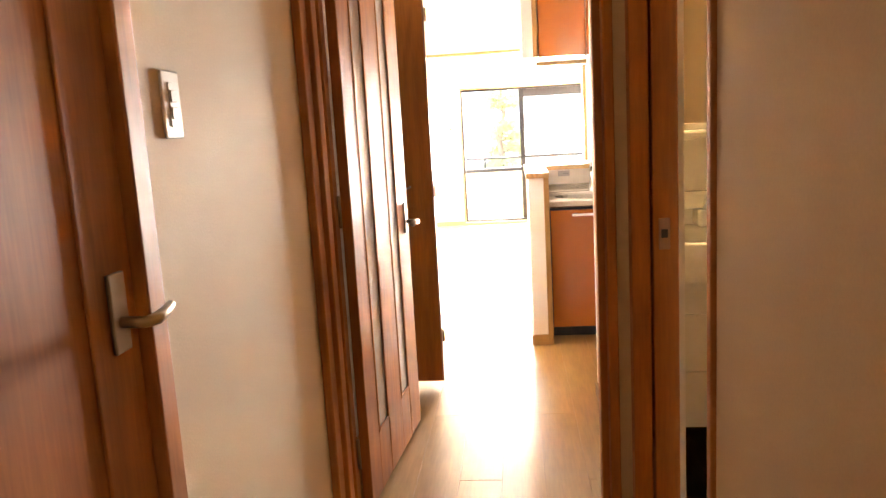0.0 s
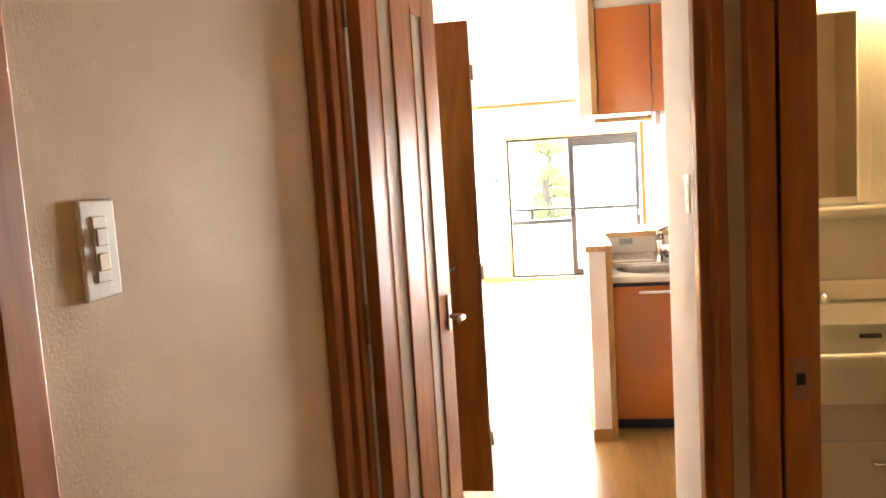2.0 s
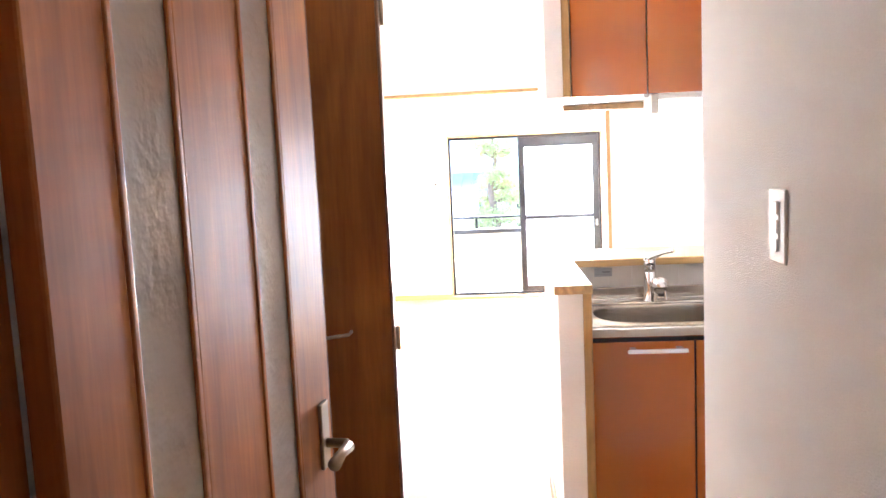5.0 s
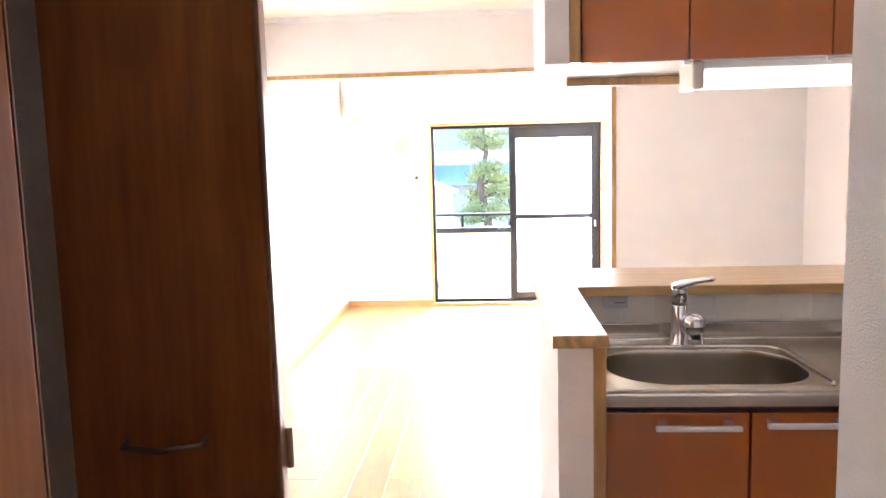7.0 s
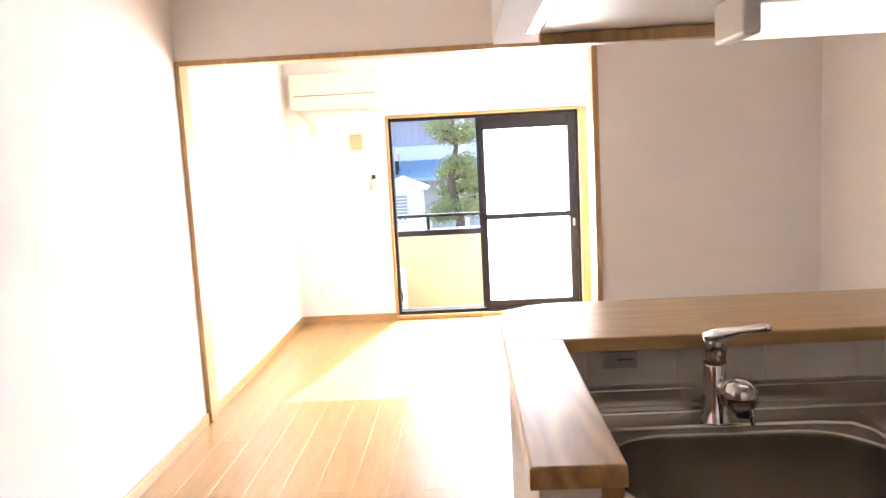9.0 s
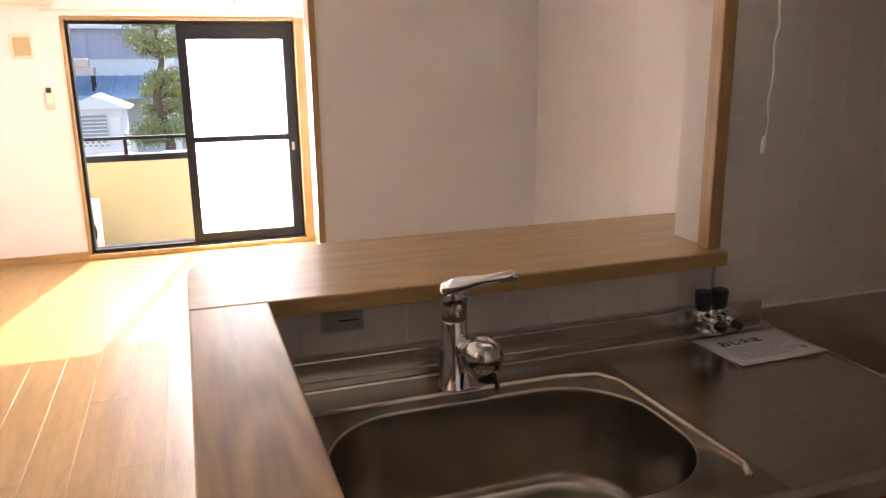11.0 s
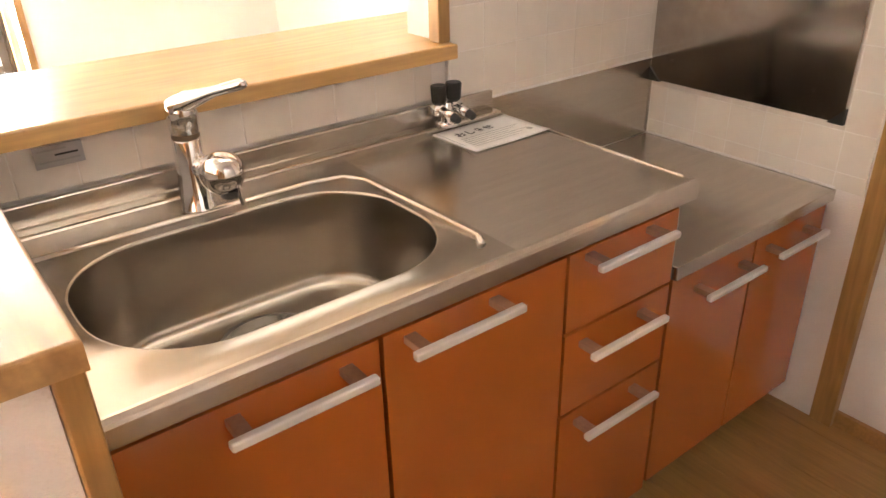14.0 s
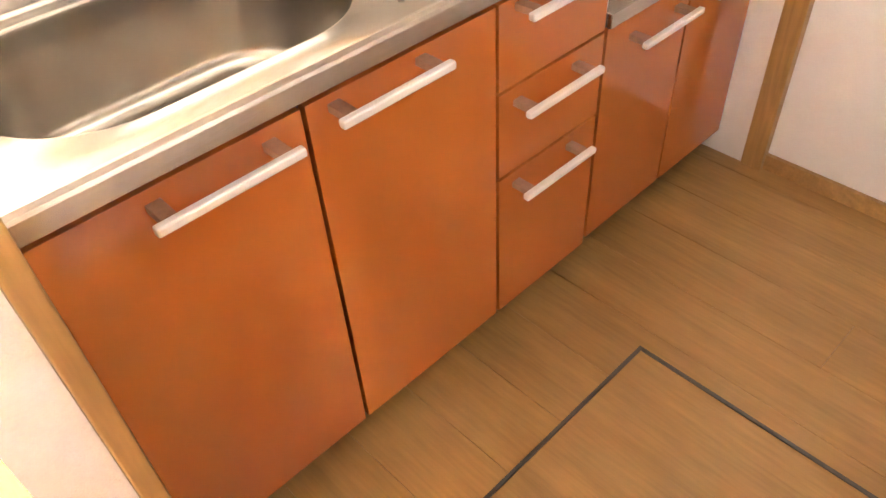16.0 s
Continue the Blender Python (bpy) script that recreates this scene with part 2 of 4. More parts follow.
def rounded(x0, x1, y0, y1, r, n=6):
    """The outline of a rounded rectangle; r: one radius or four (from x0,y0 counterclockwise)."""
    rs = r if isinstance(r, (list, tuple)) else [r] * 4
    out = []
    for (cx, cy, a), q in zip(((x0, y0, 180), (x1, y0, 270), (x1, y1, 0), (x0, y1, 90)), rs):
        sx, sy = (1 if cx == x0 else -1), (1 if cy == y0 else -1)
        for k in range(n + 1):
            t = radians(a + 90 * k / n)
            out.append((cx + sx * q + q * math.cos(t), cy + sy * q + q * math.sin(t)))
    return out


def structure(name, bm, material, label, category):
    return solid(name, bm, material, label, category, kind="structure")

# ---- the large structure ----
CEIL, LX, RX, HLX, KX = 2.24, -0.39, 2.84, 0.475, 1.40
WY, OY, BY = 10.15, 7.80, 5.53


def wall(name, rows, material=WALLPAPER, label="white textured wallpaper on a plain wall"):
    return structure(name, boxes(*rows), material, label, "wall")


# hall; its walls carry the warm light as a tan wallpaper colour
wall("wall_hall_west", [((0.355, HLX), (-0.7, 1.02), (0, CEIL)), ((0.355, HLX), (1.88, 2.845), (0, CEIL)), ((0.355, HLX), (1.02, 1.88), (1.99, CEIL))], WALLPAPER_TONED, "hallway wallpaper wall beside the wooden doors, warm light in its colour")
wall("wall_hall_east", [((1.375, 1.475), (-0.7, 1.985), (0, CEIL)), ((1.375, 1.475), (1.985, 2.74), (1.99, CEIL))], WALLPAPER_TONED, "hallway wallpaper wall beside the washroom, warm light in its colour")
wall("wall_hall_south", [((0.355, 1.54), (-0.82, -0.7), (0, CEIL))], WALLPAPER_TONED, "wallpaper end wall of the hallway, warm light in its colour")
wall("wall_hall_north", [((1.31, 1.466), (2.74, 2.86), (0, CEIL)), ((0.475, 1.31), (2.75, 2.86), (2.02, CEIL))], WALLPAPER_TONED, "wallpaper wall round the inner doorway, warm light in its colour")
# room behind the first hall door
wall("wall_side_room", [((0.1, 0.15), (0.7, 2.2), (0, CEIL))], WALLPAPER_TONED, "plain wall closing the side room")
# between washroom and living room
wall("wall_kitchen_west", [((KX, 1.52), (2.86, 4.10), (0, CEIL))], WALLPAPER, "white textured wallpaper wall with switches")
wall("wall_kitchen_south", [((1.52, RX + 0.12), (3.98, 4.10), (0, CEIL))], WALLPAPER, "white wallpaper wall behind the kitchen")
wall("wall_washroom", [((2.75, 2.85), (1.5, 3.98), (0, CEIL)), ((1.54, 2.85), (1.4, 1.5), (0, CEIL))], WALLPAPER_TONED, "cream washroom wall")
# living room
wall("wall_closet_front", [((0.10, HLX), (2.845, 3.05), (0, CEIL)), ((0.27, 0.37), (3.05, 3.70), (0, CEIL)), ((0.27, 0.37), (3.70, 4.30), (1.985, CEIL))], label="white wallpaper wall round the open closet")
# inside the closet the darker wallpaper copy adds shade by colour
wall("wall_closet_back", [((LX - 0.12, LX - 0.02), (3.05, 4.30), (0, CEIL))], WALLPAPER_TONED, "back wall inside the closet, shade put into its colour")
wall("wall_closet_south", [((LX - 0.12, 0.10), (2.93, 3.05), (0, CEIL))], WALLPAPER_TONED, "side wall inside the closet, shade put into its colour")
wall("wall_closet_north", [((LX - 0.12, 0.37), (4.30, 4.42), (0, CEIL))])
wall("wall_west", [((LX - 0.12, LX), (4.42, OY), (0, CEIL)), ((LX - 0.12, LX), (OY, WY), (0, CEIL))])
wall("wall_east", [((RX, RX + 0.12), (4.93, WY), (0, CEIL)), ((RX + 0.02, RX + 0.14), (4.10, 4.875), (0, CEIL))])
# whiter than the wallpaper, so that the pillar's edge shows
wall("wall_pillar", [((2.70, RX), (5.66, 6.72), (0, CEIL))], PLAIN_WHITE, "pillar beside the serving hatch, whiter than the walls")
wall("wall_partition", [((1.735, RX), (OY, OY + 0.10), (0, CEIL)), ((LX, 1.735), (OY, OY + 0.10), (1.90, CEIL))], label="white partition wall with a wide opening")
wall("wall_north", [((LX - 0.12, 0.42), (WY, WY + 0.15), (0, CEIL)), ((1.995, RX + 0.12), (WY, WY + 0.15), (0, CEIL)), ((0.42, 1.995), (WY, WY + 0.15), (1.70, CEIL)), ((0.42, 1.995), (WY, WY + 0.15), (-0.02, 0.035))], label="white wallpaper wall round the balcony window")
wall("wall_kitchen_back", [((2.13, RX), (BY + 0.031, BY + 0.13), (0, CEIL)), ((2.144, RX), (BY + 0.012, BY + 0.031), (0, CEIL)), ((1.132, 2.13), (BY + 0.012, BY + 0.12), (1.60, CEIL))], label="white wall between kitchen and dining space")
structure("half_wall", boxes(((1.135, 1.215), (4.885, BY + 0.012), (0, 0.94)), ((1.135, 2.14), (BY + 0.012, BY + 0.13), (0, 0.94))), WALLPAPER, "low white wallpaper wall round the sink", "wall")
structure("hanging_wall", B((1.132, 1.193), (5.16, BY + 0.012), (1.60, CEIL)), WALLPAPER, "white end panel beside the wall cupboard", "wall")
structure("ceiling", boxes(((LX - 0.12, RX + 0.14), (-0.85, WY + 0.15), (CEIL, CEIL + 0.1))), CEILING_M, "white papered ceiling", "ceiling")
structure("ceiling_beam", boxes(((LX, RX), (OY - 0.02, OY), (CEIL - 0.03, CEIL))), CEILING_M, "white ceiling edge above the opening", "trim")
structure("floor", boxes(((LX - 0.12, RX + 0.14), (-0.85, WY), (-0.1, -0.004))), JOINT, "light oak plank floor", "floor")

# oak trim of the living room
structure("trim_opening", boxes(((LX, LX + 0.025), (OY - 0.012, OY + 0.112), (0, 1.90)), ((1.705, 1.735), (OY - 0.012, OY + 0.112), (0, 1.90)), ((LX + 0.025, 1.705), (OY - 0.012, OY + 0.112), (1.873, 1.90)), bevel=0.003), OAK, "oak frame round the wide opening", "trim")
structure("trim_window", boxes(((0.412, 0.43), (WY - 0.015, WY + 0.06), (0.0352, 1.695)), ((1.985, 2.05), (WY - 0.015, WY + 0.06), (0.0352, 1.695)), ((0.43, 1.985), (WY - 0.015, WY + 0.06), (1.675, 1.695)), ((0.412, 2.05), (WY - 0.02, WY + 0.06), (0.0, 0.035)), bevel=0.002), OAK, "oak casing round the balcony window", "trim")
structure("trim_kitchen", boxes(((RX - 0.008, RX + 0.03), (4.875, 4.93), (0, 1.95)), bevel=0.003), OAK, "oak upright trim beside the kitchen", "trim")
structure("trim_half_wall", boxes(((1.216, 1.244), (4.88, 5.00), (0, 0.94)), bevel=0.003), OAK, "oak corner post of the low wall", "trim")
structure("trim_hatch", boxes(((2.112, 2.142), (BY - 0.006, BY + 0.03), (0.9702, 1.60)), ((1.222, 2.112), (BY - 0.006, BY + 0.03), (1.575, 1.60)), bevel=0.003), OAK, "oak lining of the serving hatch", "trim")
structure("trim_cupboard", boxes(((1.194, 1.221), (5.155, BY), (1.60, CEIL)), bevel=0.002), OAK, "oak strip beside the wall cupboard", "trim")
structure("trim_sealant", boxes(((RX - 0.012, RX - 0.005), (BY - 0.006, BY + 0.007), (0.826, 1.60)), ((2.26, RX - 0.012), (BY + 0.003, BY + 0.0065), (0.825, 0.831)), ((RX - 0.008, RX - 0.0005), (5.0, BY + 0.004), (0.6175, 0.624)), bevel=0.001), PLAIN_WHITE, "white sealant along the tile corners", "trim")
H = 0.06
structure("baseboard", boxes(((LX, LX + 0.012), (4.42, OY - 0.012), (0, H)), ((LX, LX + 0.012), (OY + 0.112, WY), (0, H)), ((LX, 0.412), (WY - 0.012, WY), (0, H)), ((2.05, RX), (WY - 0.012, WY), (0, H)), ((1.735, RX), (OY - 0.012, OY), (0, H)), ((RX - 0.012, RX), (6.72, OY - 0.012), (0, H)), ((1.125, 1.135), (4.87, BY + 0.13), (0, H)), ((1.125, 1.216), (4.873, 4.885), (0, H)), ((RX + 0.006, RX + 0.02), (4.10, 4.875), (0, 0.045)), ((KX - 0.01, KX), (2.872, 4.10), (0, H)), bevel=0.002), OAK_H, "oak baseboard along the walls", "trim")

# door frames of the hall
def casing(name, rows, label):
    return structure(name, boxes(*rows, bevel=0.004), BROWN, label, "door frame")


casing("trim_door_1", [((0.36, 0.488), (1.857, 1.912), (0, 2.03)), ((0.36, 0.488), (0.98, 1.045), (0, 2.03)), ((0.36, 0.488), (1.045, 1.857), (1.97, 2.03))], "red-brown wooden door frame in the hall")
casing("trim_door_2", [((0.475, 0.50), (2.835, 2.90), (0, 2.03)), ((0.475, 0.515), (2.90, 2.955), (0, 2.03)), ((0.475, 0.498), (2.955, 3.005), (0, 2.03)), ((0.475, 0.51), (3.005, 3.06), (0, 2.03)),
                       ((1.292, 1.318), (2.722, 2.775), (0, 2.03)), ((1.272, 1.311), (2.775, 2.825), (0, 2.03)), ((1.283, 1.35), (2.825, 2.872), (0, 2.03)), ((0.475, 1.31), (2.74, 2.868), (1.99, 2.03))], "red-brown wooden frame of the glazed door")
casing("trim_door_3", [((1.35, 1.398), (2.69, 2.74), (0, 2.03)), ((1.365, 1.485), (1.975, 2.0), (0, 2.03)), ((1.365, 1.485), (2.0, 2.69), (1.97, 2.03))], "red-brown wooden frame of the washroom doorway")

# ---- doors ----


def lever(parent, x, y, z, sx, sy):
    """A lever set on a door's face: backplate, neck and bar. The face looks along sx (x) and the bar points along sy (y)."""
    xs = sorted((x, x + sx * 0.008))
    ys = (y - 0.022, y + 0.022)
    plate = part("handle_plate", B(xs, ys, (z - 0.045, z + 0.075), 0.003), NICKEL, parent, "satin metal backplate")
    bar = bmesh.new()
    tube(bar, [(x + sx * 0.006, y, z), (x + sx * 0.045, y, z), (x + sx * 0.052, y + sy * 0.02, z), (x + sx * 0.050, y + sy * 0.05, z + 0.002), (x + sx * 0.044, y + sy * 0.085, z + 0.006)], [0.009, 0.009, 0.010, 0.009, 0.007], 12)
    part("lever", bar, NICKEL, plate, "satin metal lever", True)
    return plate


door_1 = thing("door_1", (0.44, 1.06, 0), "closed red-brown wooden hall door with a satin lever", "door", kind="structure")
leaf = part("leaf", B((0.425, 0.462), (1.05, 1.853), (0.01, 1.965), 0.002), BROWN, door_1)
for y0, y1 in ((1.05, 1.175), (1.725, 1.853)):
    part("stile", B((0.462, 0.468), (y0, y1), (0.01, 1.965), 0.003), BROWN, door_1)
for z0, z1 in ((0.01, 0.2), (1.80, 1.965)):
    part("rail", B((0.462, 0.468), (1.175, 1.725), (z0, z1), 0.003), BROWN, door_1)
lever(door_1, 0.468, 1.795, 0.985, 1, 1)

# glazed door, standing open into the living room: hinged at the west jamb
DM = pose(0.535, 3.05, 0, 0, 0, 84.7)  # the leaf runs along local x


def glazed_door():
    d = thing("door_2", (0, 0, 0), "open red-brown door with two tall patterned glass panes", "door", kind="structure")
    W, T = 0.74, 0.017
    panes = ((0.125, 0.262), (0.445, 0.578))
    strips = ((0.0, 0.125), (0.262, 0.445), (0.578, W))
    for a, b in strips:
        part("stile", B((a, b), (-T, T), (0.012, 1.97), 0.004), BROWN, d)
    for a, b in panes:
        part("bottom_panel", B((a, b), (-T + 0.001, T - 0.001), (0.012, 0.22), 0.003), BROWN, d)
        part("top_rail", B((a, b), (-T + 0.001, T - 0.001), (1.86, 1.97), 0.003), BROWN, d)
        g = part("pane", B((a - 0.004, b + 0.004), (-0.012, 0.012), (0.215, 1.865)), DOOR_GLASS, d, "patterned obscure glass")
        for s in (-1, 1):
            y0, y1 = sorted((s * 0.0122, s * 0.0185))
            part("bead", boxes(((a, a + 0.012), (y0, y1), (0.22, 1.86)), ((b - 0.012, b), (y0, y1), (0.22, 1.86)), ((a + 0.012, b - 0.012), (y0, y1), (0.22, 0.232)), ((a + 0.012, b - 0.012), (y0, y1), (1.848, 1.86)), bevel=0.003), BROWN, d)
    part("edge_band", B((W, W + 0.002), (-T, T), (0.012, 1.97)), BROWN_EDGE, d)
    for s in (-1, 1):
        y = s * T
        ys = sorted((y, y + s * 0.008))
        plate = part("handle_plate", B((W - 0.075, W - 0.035), ys, (0.832, 0.955), 0.003), NICKEL, d, "satin metal backplate")
        bar = bmesh.new()
        tube(bar, [(W - 0.055, y, 0.878), (W - 0.055, y + s * 0.045, 0.878), (W - 0.075, y + s * 0.055, 0.879), (W - 0.11, y + s * 0.053, 0.880), (W - 0.165, y + s * 0.058, 0.882)], [0.009, 0.009, 0.011, 0.009, 0.012], 12)
        part("lever", bar, NICKEL, plate, "satin metal lever", True)
    for z in (0.2, 1.0, 1.78):
        hb = bmesh.new()
        tube(hb, [(-0.006, T + 0.002, z - 0.05), (-0.006, T + 0.002, z + 0.05)], 0.006, 10)
        part("hinge", hb, NICKEL, d, "", True)
    return d


door_2 = glazed_door()
door_2.matrix_basis = DM

# washroom sliding door, pushed back into its pocket
door_3 = thing("door_3", (1.50, 2.7, 0), "red-brown wooden sliding door, pushed open", "door", kind="structure")
part("leaf", B((1.404, 1.468), (2.688, 2.738), (0.01, 1.968), 0.003), BROWN, door_3)
part("latch", B((1.418, 1.446), (2.686, 2.6885), (0.905, 0.985), 0.001), BROWN_EDGE, door_3, "small bronze latch plate")
part("keyhole", B((1.424, 1.440), (2.6845, 2.6865), (0.935, 0.957)), BLACK, door_3)

# closet bifold leaf, folded open across the way
closet = thing("closet_door", (0.53, 4.26, 0.01), "red-brown folding closet door, folded open", "closet door")
part("leaf", B((0.372, 0.676), (4.232, 4.258), (0.03, 1.948), 0.002), BROWN, closet)
part("edge_band", B((0.6762, 0.684), (4.230, 4.260), (0.03, 1.948), 0.003), BROWN_EDGE, closet, "paler edge band")
part("folded_leaf", B((0.372, 0.672), (4.266, 4.292), (0.03, 1.948), 0.002), BROWN, closet)
hb = bmesh.new()
tube(hb, [(0.455, 4.233, 0.972), (0.458, 4.212, 0.968), (0.515, 4.204, 0.966), (0.572, 4.212, 0.972), (0.575, 4.233, 0.976)], 0.0045, 10)
part("handle", hb, NICKEL, closet, "slim metal pull handle", True)
for z in (0.25, 0.95, 1.75):
    hb = bmesh.new()
    tube(hb, [(0.687, 4.262, z - 0.03), (0.687, 4.262, z + 0.03)], 0.006, 8)
    part("hinge", hb, NICKEL, closet, "", True)
structure("trim_closet", boxes(((0.371, 0.392), (3.70, 3.78), (0, 2.03)), bevel=0.003), BROWN, "red-brown closet jamb", "trim")

# ---- kitchen ----
CF = 5.0


def bar_handle(parent, x0, x1, z, y=CF):
    h = bmesh.new()
    box(h, (x0, x1), (y - 0.050, y - 0.037), (z - 0.0065, z + 0.0065), 0.003)
    hd = part("handle", h, ALU, parent, "brushed metal bar handle")
    for x in (x0 + 0.012, x1 - 0.032):
        part("standoff", B((x, x + 0.02), (y - 0.038, y), (z - 0.006, z + 0.006), 0.001), BROWN_EDGE, hd)


def cabinet_front(parent, name, x, z, hx, hz, y=CF):
    f = part(name, B((x[0] + 0.0034, x[1] - 0.0034), (y, y + 0.018), (z[0] + 0.003, z[1] - 0.003), 0.0012), ORANGE, parent, "glossy orange laminate front")
    bar_handle(f, hx[0], hx[1], hz, y)


sink_cab = thing("sink_cabinet", (1.75, 5.25, 0.0), "glossy orange kitchen base cabinet with bar handles", "cabinet", "kitchen base cabinets")
# carcass coloured dark to give the shade in gaps between fronts and lip
part("body", boxes(((1.248, 1.266), (CF + 0.02, BY), (0.066, 0.755)), ((2.232, 2.249), (CF + 0.02, BY), (0.066, 0.755)), ((1.266, 2.232), (CF + 0.02, BY), (0.066, 0.10)), ((1.266, 2.232), (BY - 0.02, BY), (0.10, 0.755)), ((1.266, 2.232), (CF + 0.022, CF + 0.04), (0.60, 0.755)), ((1.588, 1.606), (CF + 0.021, CF + 0.10), (0.10, 0.60)), ((1.943, 1.961), (CF + 0.021, CF + 0.10), (0.10, 0.60))), TOE, sink_cab, "cabinet carcass, shade of the gaps in its dark colour")
part("toe_board", B((1.248, 2.25), (CF + 0.06, CF + 0.075), (0.0, 0.066)), TOE, sink_cab, "dark blue plinth board")
cabinet_front(sink_cab, "cabinet_door", (1.25, 1.606), (0.066, 0.746), (1.371, 1.572), 0.719)
cabinet_front(sink_cab, "cabinet_door", (1.606, 1.962), (0.066, 0.746), (1.630, 1.827), 0.725)
for z0, z1, hz in ((0.590, 0.746, 0.729), (0.414, 0.590, 0.559), (0.066, 0.414, 0.386)):
    cabinet_front(sink_cab, "drawer", (1.962, 2.248), (z0, z1), (1.988, 2.185), hz)

LF = 5.008
low_cab = thing("stove_cabinet", (2.55, 5.25, 0.0), "low glossy orange cabinet below the stove shelf", "cabinet", "kitchen base cabinets")
part("body", boxes(((2.254, 2.27), (LF + 0.02, BY), (0.066, 0.587)), ((2.82, 2.836), (LF + 0.02, BY), (0.066, 0.587)), ((2.27, 2.82), (BY - 0.02, BY), (0.066, 0.587)), ((2.27, 2.82), (LF + 0.02, BY - 0.02), (0.066, 0.10))), TOE, low_cab, "cabinet carcass, shade of the gaps in its dark colour")
part("toe_board", B((2.254, 2.836), (LF + 0.06, LF + 0.075), (0.0, 0.066)), TOE, low_cab, "dark blue plinth board")
cabinet_front(low_cab, "cabinet_door", (2.262, 2.549), (0.066, 0.587), (2.327, 2.523), 0.538, LF)
cabinet_front(low_cab, "cabinet_door", (2.549, 2.836), (0.066, 0.587), (2.58, 2.771), 0.543, LF)

# stainless worktop with the sink pressed into it
ZT = 0.80
worktop = thing("sink_worktop", (1.75, 5.25, ZT), "stainless steel worktop with a pressed sink", "worktop")
SX0, SX1, SY0, SY1 = 1.291, 1.800, 5.042, 5.379


def sheet_with_hole():
    """The flat top round the sink's mouth: rings from the outline to the rounded hole."""
    bm = bmesh.new()
    hole = rounded(SX0, SX1, SY0, SY1, (0.155, 0.135, 0.135, 0.135), 10)
    cx, cy = (SX0 + SX1) / 2, (SY0 + SY1) / 2
    x0, x1, y0, y1 = 1.246, 1.84, CF - 0.010, 5.482
    outer = []
    for x, y in hole:
        dx, dy = x - cx, y - cy
        k = min(((x1 if dx > 0 else x0) - cx) / dx if abs(dx) > 1e-6 else 9e9, ((y1 if dy > 0 else y0) - cy) / dy if abs(dy) > 1e-6 else 9e9)
        outer.append((cx + dx * k, cy + dy * k))
    for corner in ((x0, y0), (x1, y0), (x1, y1), (x0, y1)):
        i = min(range(len(outer)), key=lambda k: (outer[k][0] - corner[0]) ** 2 + (outer[k][1] - corner[1]) ** 2)
        outer[i] = corner
    rings = [[(x, y, ZT) for x, y in outer]]

    def inset(d, z):
        return [(x, y, z) for x, y in rounded(SX0 + d, SX1 - d, SY0 + d, SY1 - d, (0.155 - d, 0.135 - d, 0.135 - d, 0.135 - d), 10)]
    for d, dz in ((-0.0062, 0.0), (-0.005, 0.0012), (-0.0025, 0.0012), (-0.0008, 0.0), (0.0, -0.003), (0.001, -0.012), (0.005, -0.06), (0.010, -0.140), (0.013, -0.152), (0.019, -0.161), (0.028, -0.167), (0.042, -0.1705), (0.10, -0.172)):
        rings.append(inset(d, ZT + dz))
    vr = [[bm.verts.new(p) for p in r] for r in rings]
    n = len(hole)
    for a, b in zip(vr, vr[1:]):
        for k in range(n):
            bm.faces.new((a[k], a[(k + 1) % n], b[(k + 1) % n], b[k]))
    bm.faces.new(vr[-1])
    return bm


part("basin", sheet_with_hole(), SINK, worktop, "pressed stainless basin", True)
part("drainboard", boxes(((1.84, 2.252), (CF - 0.010, 5.482), (ZT - 0.02, ZT))), STEEL, worktop)
lip = bmesh.new()
prof = [(CF - 0.010, ZT), (CF - 0.013, ZT + 0.004), (CF - 0.018, ZT + 0.004), (CF - 0.023, ZT - 0.001), (CF - 0.025, ZT - 0.006), (CF - 0.024, ZT - 0.033), (CF - 0.019, ZT - 0.037), (CF - 0.006, ZT - 0.037), (CF - 0.006, ZT - 0.01)]
lo = [lip.verts.new((1.246, y, z)) for y, z in prof]
hi = [lip.verts.new((2.256, y, z)) for y, z in prof]
for k in range(len(prof)):
    lip.faces.new((lo[k], lo[(k + 1) % len(prof)], hi[(k + 1) % len(prof)], hi[k]))
lip.faces.new(lo), lip.faces.new(hi)
part("front_lip", lip, STEEL, worktop, "rolled steel front edge")
part("end_edge", B((2.252, 2.258), (CF + 0.008, BY - 0.002), (ZT - 0.21, ZT + 0.002), 0.001), STEEL, worktop)
part("back_step", boxes(((1.246, 2.252), (5.482, BY - 0.014), (ZT - 0.01, ZT + 0.012)), bevel=0.005), STEEL, worktop)
part("upstand", B((1.246, 2.252), (BY - 0.014, BY - 0.002), (ZT, ZT + 0.05), 0.003), STEEL, worktop)
rb = bmesh.new()
tube(rb, [(1.25, 5.412, ZT), (1.45, 5.416, ZT), (1.60, 5.416, ZT), (1.73, 5.414, ZT), (1.795, 5.40, ZT), (1.818, 5.36, ZT), (1.822, 5.20, ZT), (1.826, 5.06, ZT), (1.812, 5.035, ZT)], 0.0062, 10)
part("rim_bead", rb, STEEL, worktop, "raised bead round the sink", True)
DX, DY, DZ = 1.555, 5.245, ZT - 0.172
dr = bmesh.new()
tube(dr, [(DX, DY, DZ), (DX, DY, DZ + 0.003), (DX, DY, DZ + 0.0035), (DX, DY, DZ - 0.0005)], [0.082, 0.080, 0.068, 0.060], 40, False)
drain = part("drain", dr, CHROME, worktop, "round steel drain ring", True)
